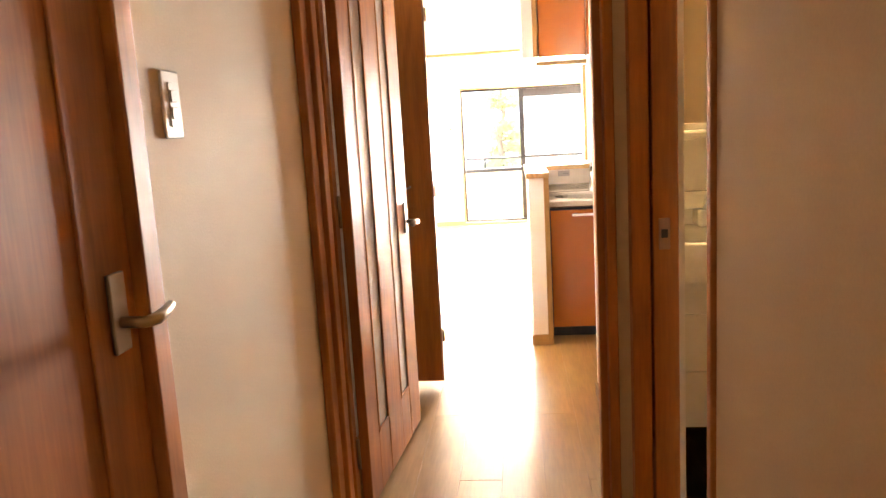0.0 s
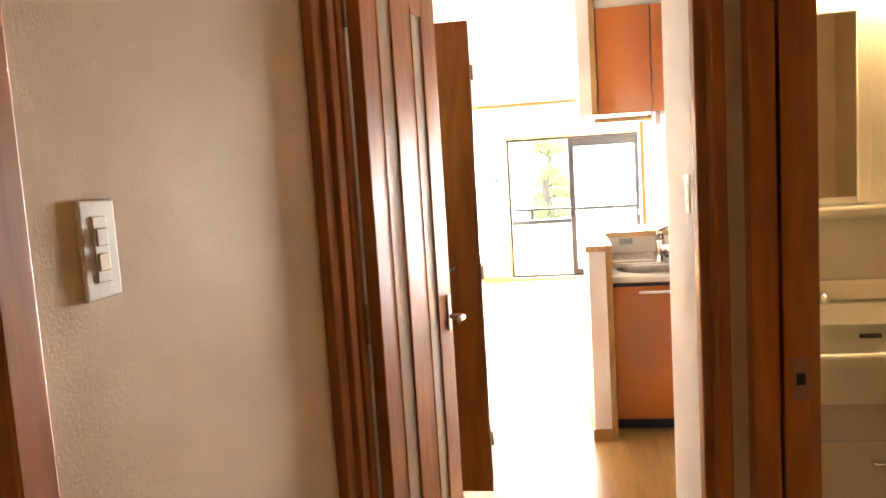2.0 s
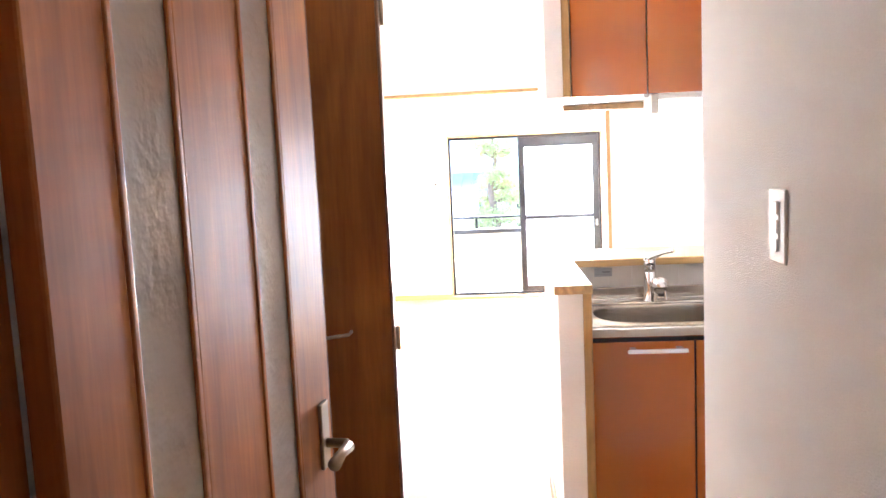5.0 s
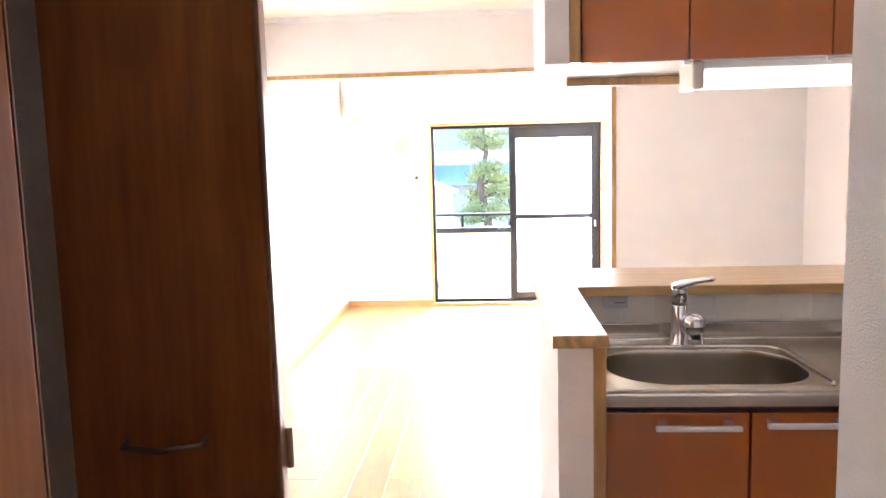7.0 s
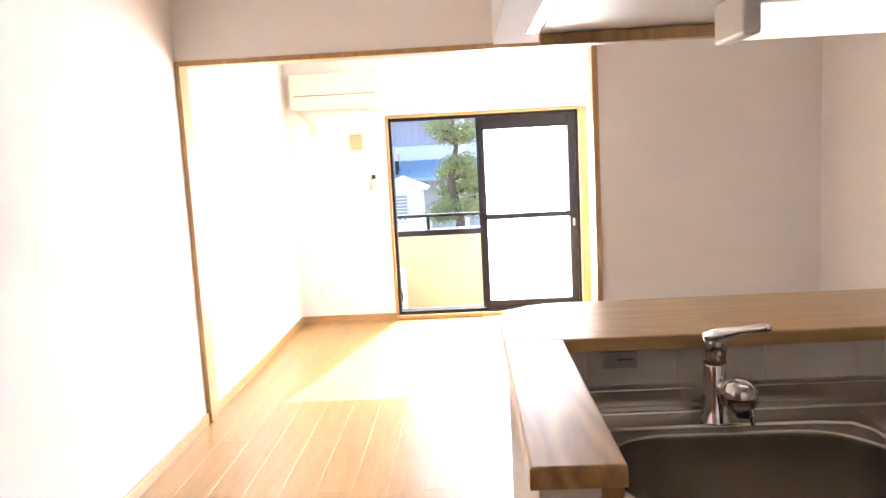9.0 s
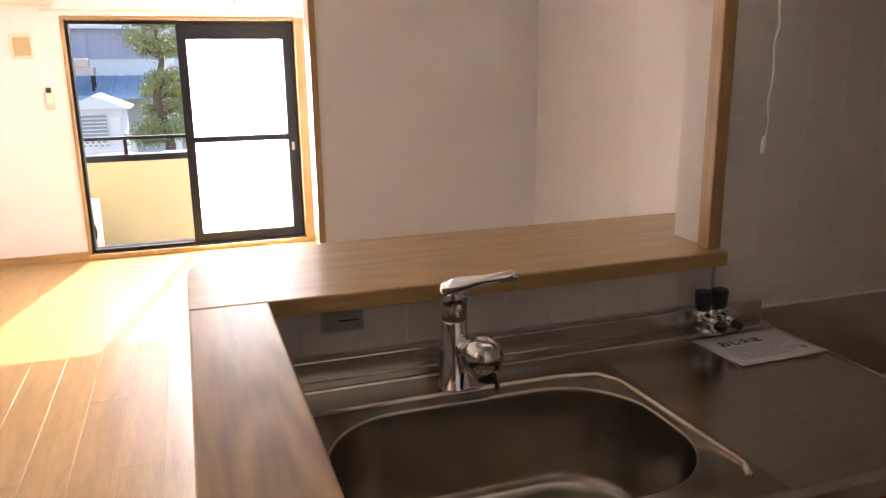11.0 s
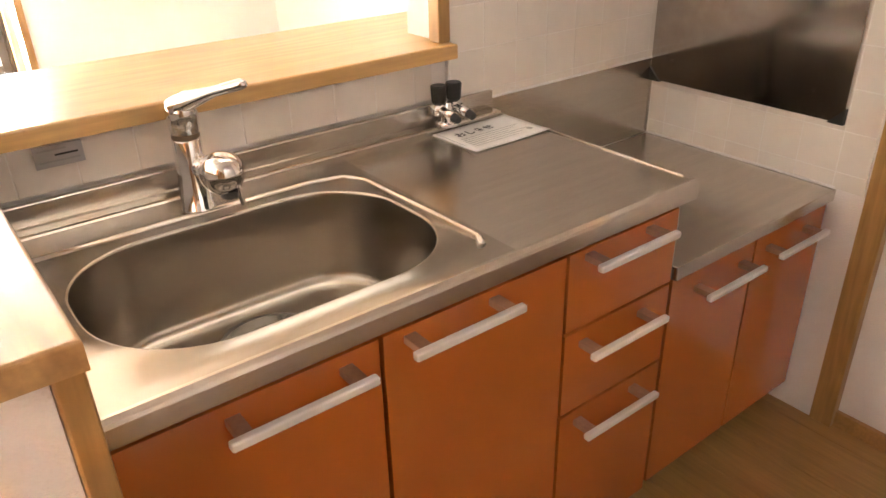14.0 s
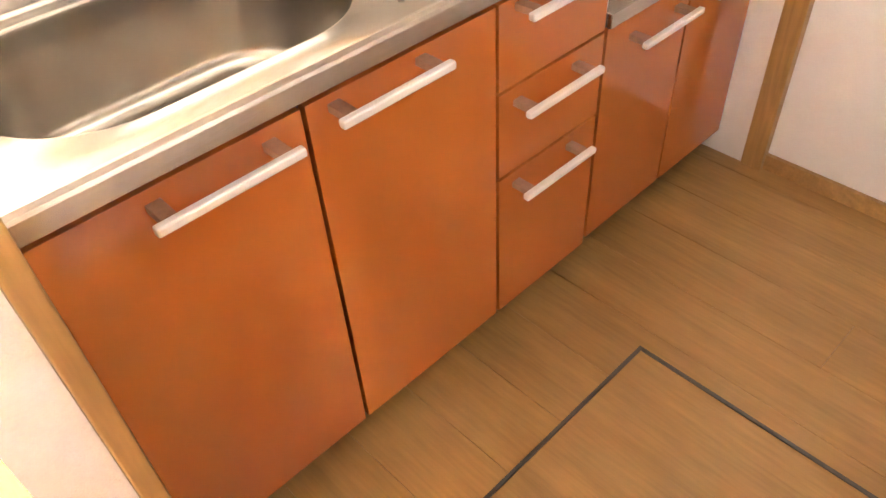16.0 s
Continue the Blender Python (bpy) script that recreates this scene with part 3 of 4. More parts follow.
part("drain_cover", tube(bmesh.new(), [(DX, DY, DZ + 0.0004), (DX, DY, DZ + 0.0045), (DX, DY, DZ + 0.0055)], [0.052, 0.051, 0.034], 32), SINK, drain, "steel drain cover")
for r in (0.0835, 0.060):
    part("drain_groove", tube(bmesh.new(), [(DX, DY, DZ - 0.001), (DX, DY, DZ + 0.0022), (DX, DY, DZ + 0.0022), (DX, DY, DZ - 0.001)], [r + 0.003, r + 0.003, r - 0.002, r - 0.002], 40, False), BLACK if r < 0.07 else RIM, drain, "dark ring groove", True)
for r in (0.036, 0.024, 0.012):
    part("drain_groove", tube(bmesh.new(), [(DX, DY, DZ + 0.0053), (DX, DY, DZ + 0.0062)], [r, r - 0.003], 28), SINK if r != 0.024 else GREY, drain)

low_top = thing("stove_shelf", (2.55, 5.25, 0.58), "low stainless steel stove shelf with steel backsplash", "worktop")
part("plate", B((2.2585, RX - 0.001), (LF - 0.012, BY + 0.006), (0.588, 0.617), 0.003), STEEL, low_top)
part("backsplash", B((2.2585, RX - 0.001), (BY + 0.0062, BY + 0.0105), (0.617, 0.825), 0.001), STEEL, low_top, "steel backsplash sheet")

# tap
tap = thing("kitchen_tap", (1.535, 5.445, ZT), "chrome single-lever kitchen tap behind the sink", "tap")
TX, TY, TZ = 1.541, 5.442, ZT
part("body", tube(bmesh.new(), [(TX, TY, TZ), (TX, TY, TZ + 0.006), (TX, TY, TZ + 0.008), (TX, TY, TZ + 0.05), (TX, TY, TZ + 0.055), (TX, TY, TZ + 0.12), (TX, TY, TZ + 0.124)], [0.030, 0.030, 0.027, 0.026, 0.024, 0.023, 0.021], 28), CHROME, tap, "", True)
part("collar", tube(bmesh.new(), [(TX, TY, TZ + 0.124), (TX, TY, TZ + 0.132)], 0.0225, 28), NICKEL, tap, "brass-coloured ring")
part("cap", tube(bmesh.new(), [(TX, TY, TZ + 0.132), (TX, TY, TZ + 0.165), (TX, TY - 0.002, TZ + 0.182), (TX, TY - 0.003, TZ + 0.19)], [0.023, 0.025, 0.022, 0.010], 28), CHROME, tap, "", True)
lv = bmesh.new()
tube(lv, [(TX - 0.014, TY - 0.002, TZ + 0.170), (TX + 0.006, TY - 0.016, TZ + 0.184), (TX + 0.038, TY - 0.050, TZ + 0.200), (TX + 0.070, TY - 0.085, TZ + 0.213), (TX + 0.075, TY - 0.091, TZ + 0.2135)], [0.014, 0.016, 0.0085, 0.009, 0.005], 16)
part("lever", lv, CHROME, tap, "slender chrome lever", True)
sp = bmesh.new()
HC = Vector((TX + 0.028, TY - 0.056, TZ + 0.072))
tube(sp, [(TX, TY, TZ + 0.075), (TX + 0.012, TY - 0.022, TZ + 0.075)] + [tuple(HC + Vector((0.48, -0.87, 0.05)) * 0.036 * math.cos(radians(a))) for a in range(150, -1, -15)], [0.018, 0.018] + [0.036 * max(0.08, math.sin(radians(a))) for a in range(150, -1, -15)], 24)
spout = part("spout_head", sp, CHROME, tap, "bulbous chrome spray head", True)
part("nozzle", tube(bmesh.new(), [(HC.x + 0.006, HC.y - 0.010, HC.z - 0.026), (HC.x + 0.006, HC.y - 0.010, HC.z - 0.038)], [0.019, 0.016], 20), BLACK, spout, "dark nozzle")
part("shower_switch", tube(bmesh.new(), [(HC.x + 0.014, HC.y - 0.024, HC.z - 0.02), (HC.x + 0.016, HC.y - 0.030, HC.z - 0.05)], [0.006, 0.004], 10), CHROME, spout)

# gas cock
GX, GY = 2.098, 5.486
gas = thing("gas_cock", (GX, GY, ZT + 0.014), "chrome double gas cock with black knobs", "gas tap")
gb = bmesh.new()
tube(gb, [(GX, GY, ZT + 0.012), (GX, GY, ZT + 0.02), (GX, GY, ZT + 0.022), (GX, GY, ZT + 0.06)], [0.026, 0.026, 0.014, 0.013], 20)
tube(gb, [(GX - 0.034, GY, ZT + 0.048), (GX + 0.034, GY, ZT + 0.048)], 0.012, 16)
part("body", gb, CHROME, gas, "", True)
for s in (-1, 1):
    x = GX + s * 0.0195
    part("valve", tube(bmesh.new(), [(x, GY, ZT + 0.04), (x, GY, ZT + 0.062)], [0.013, 0.011], 16), CHROME, gas, "", True)
    part("knob", tube(bmesh.new(), [(x, GY, ZT + 0.060), (x, GY, ZT + 0.065), (x, GY, ZT + 0.096), (x, GY, ZT + 0.099)], [0.012, 0.015, 0.017, 0.015], 12), BLACK, gas, "black plastic knob")
    nz = part("outlet", tube(bmesh.new(), [(x, GY - 0.01, ZT + 0.047), (x + 0.006, GY - 0.04, ZT + 0.04)], [0.010, 0.009], 12), CHROME, gas, "", True)
    part("plug", tube(bmesh.new(), [(x + 0.006, GY - 0.04, ZT + 0.04), (x + 0.007, GY - 0.056, ZT + 0.036)], [0.0095, 0.008], 12), BLACK, nz, "black rubber plug")

# notice on the worktop, its near corners lifting
notice = thing("notice", (2.155, 5.42, ZT), "white printed notice sheet lying on the worktop", "paper")
pm = pose(2.154, 5.408, ZT, 0, 0, 0.8)
sheet = bmesh.new()
NX, NY = 14, 10


def curl(u, v):
    """The sheet's height: nearly flat, its near corners and far edge lifting a little."""
    return 0.0012 + 0.010 * max(0.0, 0.35 - v) ** 2 * (0.5 + 2 * abs(u - 0.45)) + 0.012 * max(0.0, u - 0.75) ** 2


grid = [[sheet.verts.new(pm @ Vector(((i / NX - 0.5) * 0.202, (j / NY - 0.5) * 0.141, curl(i / NX, j / NY)))) for i in range(NX + 1)] for j in range(NY + 1)]
for j in range(NY):
    for i in range(NX):
        sheet.faces.new((grid[j][i], grid[j][i + 1], grid[j + 1][i + 1], grid[j + 1][i]))
ext = bmesh.ops.extrude_face_region(sheet, geom=list(sheet.faces))
bmesh.ops.translate(sheet, verts=[v for v in ext["geom"] if isinstance(v, bmesh.types.BMVert)], vec=(0, 0, 0.0005))
part("sheet", sheet, PAPER, notice, "", True)


def stroke_bar(bm, a, b, w, z):
    """A flat printed stroke from a to b on the sheet."""
    a, b = Vector((*a, z)), Vector((*b, z))
    d = (b - a).normalized()
    s = Vector((-d.y, d.x, 0)) * w / 2
    a, b = a - d * w * 0.4, b + d * w * 0.4
    low = [bm.verts.new(pm @ q) for q in (a - s, b - s, b + s, a + s)]
    top = [bm.verts.new(pm @ (q + Vector((0, 0, 0.0003)))) for q in (a - s, b - s, b + s, a + s)]
    bm.faces.new(low), bm.faces.new(top)
    for k in range(4):
        bm.faces.new((low[k], low[(k + 1) % 4], top[(k + 1) % 4], top[k]))


fc = bpy.data.curves.new("heading", 'FONT')
fc.body, fc.size, fc.extrude, fc.offset, fc.align_x = "おしらせ", 0.025, 0.0002, 0.0004, 'CENTER'
ft = new("heading", fc)
bpy.context.view_layer.update()
hm = bpy.data.meshes.new_from_object(ft.evaluated_get(bpy.context.evaluated_depsgraph_get()))
bpy.data.objects.remove(ft)
hb = bmesh.new()
hb.from_mesh(hm)
bmesh.ops.transform(hb, matrix=pm @ pose(-0.022, 0.02, 0.0026), verts=hb.verts)
part("heading", hb, INK, notice, "black printed heading")
for k in range(6):
    pb = bmesh.new()
    stroke_bar(pb, (-0.08, 0.004 - k * 0.0095), (0.075 - 0.02 * (k % 3), 0.004 - k * 0.0095), 0.0016, 0.0024)
    part("print_line", pb, GREY, notice)
for a, b in (((-0.094, 0.064), (0.092, 0.064)), ((-0.094, 0.064), (-0.094, -0.03))):
    pb = bmesh.new()
    stroke_bar(pb, a, b, 0.0012, 0.0026)
    part("border_line", pb, GREY, notice)
pb = bmesh.new()
tube(pb, [tuple(pm @ Vector((0.075, -0.035, 0.0030))), tuple(pm @ Vector((0.075, -0.035, 0.0034)))], 0.007, 16)
part("stamp", pb, GREY, notice)

# heat shield on the kitchen's end wall
shield = thing("heat_shield", (RX - 0.01, 5.28, 0.92), "dark stained steel heat shield with black corner clips", "metal panel")
part("sheet", B((RX - 0.014, RX - 0.011), (5.012, 5.535), (0.77, 1.10), 0.0008), STAINED, shield)
for y, z in ((5.09, 0.83), (5.47, 0.83), (5.12, 1.03)):
    part("screw", tube(bmesh.new(), [(RX - 0.0142, y, z), (RX - 0.0165, y, z)], [0.0035, 0.0028], 12), STEEL, shield)
for y in (5.012, 5.535):
    for z in (0.77, 1.10):
        sy, sz2 = (1 if y < 5.2 else -1), (1 if z < 0.9 else -1)
        cb = bmesh.new()
        v = [cb.verts.new((RX - 0.0175, y - sy * 0.003, z - sz2 * 0.003)), cb.verts.new((RX - 0.0175, y + sy * 0.034, z - sz2 * 0.003)), cb.verts.new((RX - 0.0175, y - sy * 0.003, z + sz2 * 0.034))]
        f = cb.faces.new(v)
        e2 = bmesh.ops.extrude_face_region(cb, geom=[f])
        bmesh.ops.translate(cb, verts=[q for q in e2["geom"] if isinstance(q, bmesh.types.BMVert)], vec=(0.017, 0, 0))
        part("corner_clip", cb, BLACK, shield, "black plastic corner clip")

# counter cap round the sink, one L-shaped board
board = thing("counter_board", (1.6, 5.7, 0.94), "varnished oak counter boards on the low wall", "counter")
JY = BY - 0.030
part("arm_board", prism(bmesh.new(), [(1.122, 4.865), (1.246, 4.865), (1.246, JY - 0.0004), (1.122, JY - 0.0004)], 0.940, 0.970, 0.004), OAK_Y, board, "oak board with lively grain")
arc = [(1.122 + 0.16 - 0.16 * math.sin(radians(a)), 5.88 - 0.16 + 0.16 * math.cos(radians(a))) for a in range(0, 91, 10)]
part("bar_board", prism(bmesh.new(), [(1.122, JY), (2.141, JY), (2.141, BY + 0.133), (2.35, BY + 0.133), (2.35, 5.88)] + arc, 0.940, 0.970, 0.004), OAK_X, board, "long oak board")

# maker's plate on the low wall
plate = thing("maker_plate", (1.368, BY, 0.913), "small silver sticker with printed lines on the low wall", "sticker")
part("backing", B((1.332, 1.404), (BY - 0.0075, BY - 0.0063), (0.896, 0.931)), STICKER, plate)
for k, (a, b) in enumerate(((1.338, 1.38), (1.362, 1.396), (1.338, 1.398))):
    part("print_line", B((a, b), (BY - 0.0083, BY - 0.0076), (0.922 - k * 0.009, 0.925 - k * 0.009)), INK if k == 1 else GREY, plate)

# wall cupboard
cup = thing("wall_cupboard", (2.0, 5.3, 1.60), "glossy orange wall cupboard over the sink", "cupboard")
part("body", B((1.223, RX - 0.004), (5.19, BY - 0.01), (1.60, CEIL - 0.11)), WHITE, cup, "white cupboard carcass")
for a, b in ((1.223, 1.492), (1.492, 1.84), (1.84, 2.19), (2.19, 2.515), (2.515, RX - 0.004)):
    part("cabinet_door", B((a + 0.002, b - 0.002), (5.168, 5.188), (1.60, CEIL - 0.115), 0.0015), ORANGE, cup, "glossy orange laminate front")
    part("door_catch", B(((b - 0.012), (b + 0.004)) if b < 2.8 else (b - 0.02, b - 0.006), (5.172, 5.186), (1.588, 1.60), 0.001), WHITE, cup)
part("filler", B((1.223, RX - 0.004), (5.19, BY - 0.01), (CEIL - 0.11, CEIL)), WHITE, cup, "white filler board above")

# fluorescent lamp under the cupboard
lamp = thing("kitchen_lamp", (1.85, 5.24, 1.57), "white fluorescent strip lamp under the wall cupboard", "lamp")
part("housing", B((1.525, 2.15), (5.20, 5.32), (1.578, 1.60), 0.004), WHITE, lamp)
part("end_cap", B((1.505, 1.535), (5.185, 5.325), (1.53, 1.60), 0.006), WHITE, lamp)
part("end_cap", B((2.14, 2.17), (5.185, 5.325), (1.53, 1.60), 0.006), WHITE, lamp)
part("diffuser", B((1.535, 2.14), (5.19, 5.32), (1.536, 1.578), 0.012), TUBE, lamp, "white diffuser of the unlit lamp, faint glow added")
cord = thing("pull_cord", (2.005, 5.275, 1.19), "white pull cord with a small end weight", "cord")
cb = bmesh.new()
CXY = (2.005, 5.275)
tube(cb, [(CXY[0] + 0.012 * k + 0.004 * math.sin(2.3 * i2), CXY[1], 1.22 + 0.335 * k) for i2, k in enumerate([q / 12 for q in range(13)])], 0.0017, 6)
part("string", cb, WHITE, cord, "", True)
part("weight", tube(bmesh.new(), [(CXY[0], CXY[1], 1.222), (CXY[0], CXY[1], 1.217), (CXY[0], CXY[1], 1.196), (CXY[0], CXY[1], 1.192)], [0.002, 0.005, 0.006, 0.004], 12), WHITE, cord, "", True)

# floor hatch
hatch = thing("floor_hatch", (1.9, 4.5, 0.0), "underfloor storage hatch with a dark metal rim", "floor hatch")
HX0, HX1, HY0, HY1 = 1.56, 2.138, 4.195, 4.760
part("rim", boxes(((HX0, HX1), (HY1 - 0.008, HY1), (0, 0.0035)), ((HX0, HX1), (HY0, HY0 + 0.008), (0, 0.0035)), ((HX0, HX0 + 0.008), (HY0 + 0.008, HY1 - 0.008), (0, 0.0035)), ((HX1 - 0.008, HX1), (HY0 + 0.008, HY1 - 0.008), (0, 0.0035))), RIM, hatch, "dark grey metal rim")
part("lid", boxes(((HX0 + 0.011, HX1 - 0.011), (HY0 + 0.011, HY1 - 0.011), (0, 0.002))), PLANK_X, hatch, "oak veneered lid")

# ---- switches and fixtures ----


def switch(name, face, along, z, n, label, axis="x", side=1, h=0.12, w=0.07):
    """A wall plate with n rockers. face: the wall's plane; side: the way it looks."""
    c = {"x": lambda d0, d1, a0, a1: (sorted((face + side * d0, face + side * d1)), (along + a0, along + a1)), "y": lambda d0, d1, a0, a1: ((along + a0, along + a1), sorted((face + side * d0, face + side * d1)))}[axis]
    t = thing(name, (face, along, z) if axis == "x" else (along, face, z), label, "switch" if "switch" in name else "fixture")
    part("plate", B(*c(0, 0.0055, -w / 2, w / 2), (z - h / 2, z + h / 2), 0.003), WHITE, t)
    part("inset", B(*c(0.0055, 0.007, -w * 0.19, w * 0.19), (z - h * 0.33, z + h * 0.33), 0.001), WHITE, t)
    for k in range(n):
        zc = z + (k - (n - 1) / 2) * h * 0.25
        part("rocker", B(*c(0.007, 0.0095, -w * 0.15, w * 0.15), (zc - h * 0.09, zc + h * 0.09), 0.0015), WHITE if k % 2 else CREAM if n == 2 else WHITE, t)
    return t


switch("wall_switch", HLX, 2.035, 1.307, 2, "cream wall switch plate with two rockers", h=0.115, w=0.068)
switch("wall_switch", KX, 3.645, 1.254, 3, "white wall switch plate with three rockers", side=-1)
switch("wall_socket", WY, -0.205, 0.256, 2, "white wall socket plate above the baseboard", axis="y", side=-1)
switch("wall_socket", KX, 3.10, 0.74, 2, "white wall socket plate", side=-1)

# ---- living room fixtures ----
ac = thing("air_conditioner", (0.04, WY - 0.1, 1.772), "cream wall-mounted air conditioner with louvre", "air conditioner")
part("case", B((-0.318, 0.395), (WY - 0.19, WY), (1.772, 2.045), 0.02, 3), CREAM, ac)
part("front_panel", B((-0.303, 0.38), (WY - 0.198, WY - 0.188), (1.885, 2.04), 0.004), CREAM, ac)
part("louvre", B((-0.283, 0.36), (WY - 0.197, WY - 0.185), (1.797, 1.868), 0.004), CREAM, ac, "cream air outlet flap")
part("slot", B((-0.283, 0.36), (WY - 0.1935, WY - 0.19), (1.871, 1.881)), GREY, ac, "dark air slot")
hz = bmesh.new()
tube(hz, [(-0.30, WY - 0.03, 1.80), (-0.27, WY - 0.02, 1.74), (-0.21, WY - 0.02, 1.69), (-0.19, WY - 0.03, 1.67)], 0.012, 10)
part("hose", hz, CREAM, ac, "cream hose", True)
pc = thing("pipe_cover", (-0.18, WY, 1.62), "cream pipe sleeve cover on the wall", "pipe cover")
part("cover", B((-0.21, -0.155), (WY - 0.03, WY), (1.57, 1.68), 0.008), CREAM, pc)
vent = thing("air_vent", (0.165, WY, 1.5), "beige square air vent on the wall", "air vent")
part("frame", B((0.10, 0.235), (WY - 0.02, WY), (1.42, 1.58), 0.008), CREAM, vent)
part("cover", B((0.118, 0.217), (WY - 0.03, WY - 0.019), (1.44, 1.56), 0.006), mat("vent_tan", (0.50, 0.38, 0.2), 0.5, var=0.02), vent, "tan vent cover")
rc = thing("remote_control", (0.295, WY, 1.17), "grey remote control in a white wall holder", "remote control")
part("holder", B((0.265, 0.325), (WY - 0.025, WY), (1.085, 1.20), 0.004), CREAM, rc)
part("handset", B((0.272, 0.318), (WY - 0.035, WY - 0.015), (1.12, 1.235), 0.005), CREAM, rc)
part("display", B((0.279, 0.311), (WY - 0.0365, WY - 0.0345), (1.192, 1.226)), BLACK, rc)
rail = thing("curtain_rail", (1.2, WY - 0.05, 1.74), "thin cream curtain rail above the window", "curtain rail")
part("track", B((0.30, 2.10), (WY - 0.055, WY - 0.04), (1.725, 1.74), 0.003), CREAM, rail)
for x in (0.36, 0.95, 1.5, 2.04):
    part("bracket", B((x - 0.012, x + 0.012), (WY - 0.05, WY), (1.728, 1.748), 0.002), CREAM, rail)
hook = thing("wall_hook", (1.56, WY, 1.83), "small metal hook on the wall above the window", "hook")
part("hook", tube(bmesh.new(), [(1.56, WY, 1.85), (1.562, WY - 0.02, 1.84), (1.566, WY - 0.022, 1.80), (1.564, WY - 0.014, 1.79)], 0.005, 8), NICKEL, hook, "", True)

# ---- balcony window ----
win = thing("window_1", (1.2, WY + 0.09, 0.05), "black aluminium sliding balcony window, one half open", "window", kind="structure")
part("window_frame", boxes(((0.43, 0.452), (WY + 0.06, WY + 0.15), (0.035, 1.675)), ((1.963, 1.985), (WY + 0.06, WY + 0.15), (0.035, 1.675)), ((0.452, 1.963), (WY + 0.06, WY + 0.15), (1.65, 1.675)), ((0.452, 1.963), (WY + 0.06, WY + 0.15), (0.035, 0.055)), bevel=0.002), SASH, win, "black outer frame")


def sash(x0, x1, y, pane_label):
    s = part("sash", boxes(((x0, x0 + 0.055), (y, y + 0.03), (0.056, 1.649)), ((x1 - 0.06, x1), (y, y + 0.03), (0.056, 1.649)), ((x0 + 0.055, x1 - 0.06), (y, y + 0.03), (1.545, 1.649)), ((x0 + 0.055, x1 - 0.06), (y, y + 0.03), (0.056, 0.115)), ((x0 + 0.055, x1 - 0.06), (y, y + 0.03), (0.80, 0.845)), bevel=0.002), SASH, win, "black sash")
    for z0, z1 in ((0.113, 0.802), (0.843, 1.547)):
        p = part("pane", B((x0 + 0.053, x1 - 0.058), (y + 0.012, y + 0.017), (z0, z1)), FROST, s, pane_label)
        p.visible_shadow = False


sash(1.16, 1.962, WY + 0.065, "frosted glass pane")
sash(1.15, 1.952, WY + 0.105, "frosted glass pane")
part("lock", B((1.925, 1.943), (WY + 0.05, WY + 0.066), (0.72, 0.78), 0.003), GREY, win)

# ---- washroom ----
van = thing("vanity", (2.05, 3.75, 0), "cream washbasin cabinet with mirror and lamp", "vanity")
VY = 3.975
part("cabinet", B((1.60, 2.45), (3.50, VY), (0.08, 0.66), 0.004), CERAMIC, van, "cream cabinet body")
for z0, z1 in ((0.09, 0.30), (0.305, 0.52)):
    d = part("drawer", B((1.605, 2.445), (3.482, 3.50), (z0, z1), 0.003), CERAMIC, van)
    hb = bmesh.new()
    tube(hb, [(1.86, 3.484, z1 - 0.055), (1.86, 3.455, z1 - 0.055), (2.18, 3.455, z1 - 0.055), (2.18, 3.484, z1 - 0.055)], 0.005, 8)
    part("handle", hb, CHROME, d, "thin chrome handle", True)
bs = bmesh.new()
rings = []
for d, z in ((0.0, 0.64), (-0.012, 0.72), (-0.015, 0.775), (-0.005, 0.787), (0.02, 0.785), (0.05, 0.76), (0.09, 0.68), (0.14, 0.66)):
    rings.append([bs.verts.new((x, y, z)) for x, y in rounded(1.605 + d, 2.445 - d, 3.46 + d, VY - max(0, d), (0.12, 0.12, 0.03, 0.03) if d <= 0.02 else 0.08, 6)])
for a, b in zip(rings, rings[1:]):
    for k in range(len(a)):
        bs.faces.new((a[k], a[(k + 1) % len(a)], b[(k + 1) % len(a)], b[k]))
bs.faces.new(rings[-1])
basin = part("washbasin", bs, CERAMIC, van, "white ceramic basin", True)
part("overflow", B((1.98, 2.05), (3.885, 3.90), (0.725, 0.74), 0.004), BLACK, basin, "dark overflow slot")
part("splash_panel", B((1.60, 2.45), (VY - 0.06, VY), (0.787, 1.14), 0.006), CERAMIC, van, "cream splash panel")
part("soap_ledge", boxes(((1.70, 2.40), (VY - 0.13, VY - 0.06), (0.86, 0.93)), ((1.78, 2.30), (VY - 0.17, VY - 0.06), (0.79, 0.86)), bevel=0.012), CERAMIC, van)
part("shelf", B((1.60, 2.45), (VY - 0.16, VY), (1.14, 1.175), 0.01), CERAMIC, van, "cream shelf below the mirror")
part("upper_panel", B((1.60, 2.45), (VY - 0.05, VY), (1.175, 1.93), 0.004), CERAMIC, van)
part("mirror", B((1.64, 1.985), (VY - 0.056, VY - 0.0505), (1.20, 1.80), 0.001), MIRROR, van, "mirror")
part("mirror_frame", boxes(((1.60, 1.64), (VY - 0.065, VY - 0.0505), (1.18, 1.84)), ((1.985, 2.03), (VY - 0.065, VY - 0.0505), (1.18, 1.84)), ((1.64, 1.985), (VY - 0.065, VY - 0.0505), (1.80, 1.84)), bevel=0.004), CERAMIC, van)
for x in (2.08, 2.17):
    part("socket", B((x, x + 0.045), (VY - 0.056, VY - 0.0505), (1.30, 1.37), 0.002), CREAM, van)
vl = part("lamp_housing", B((1.60, 2.45), (VY - 0.13, VY - 0.0), (1.93, 1.96), 0.006), CERAMIC, van)
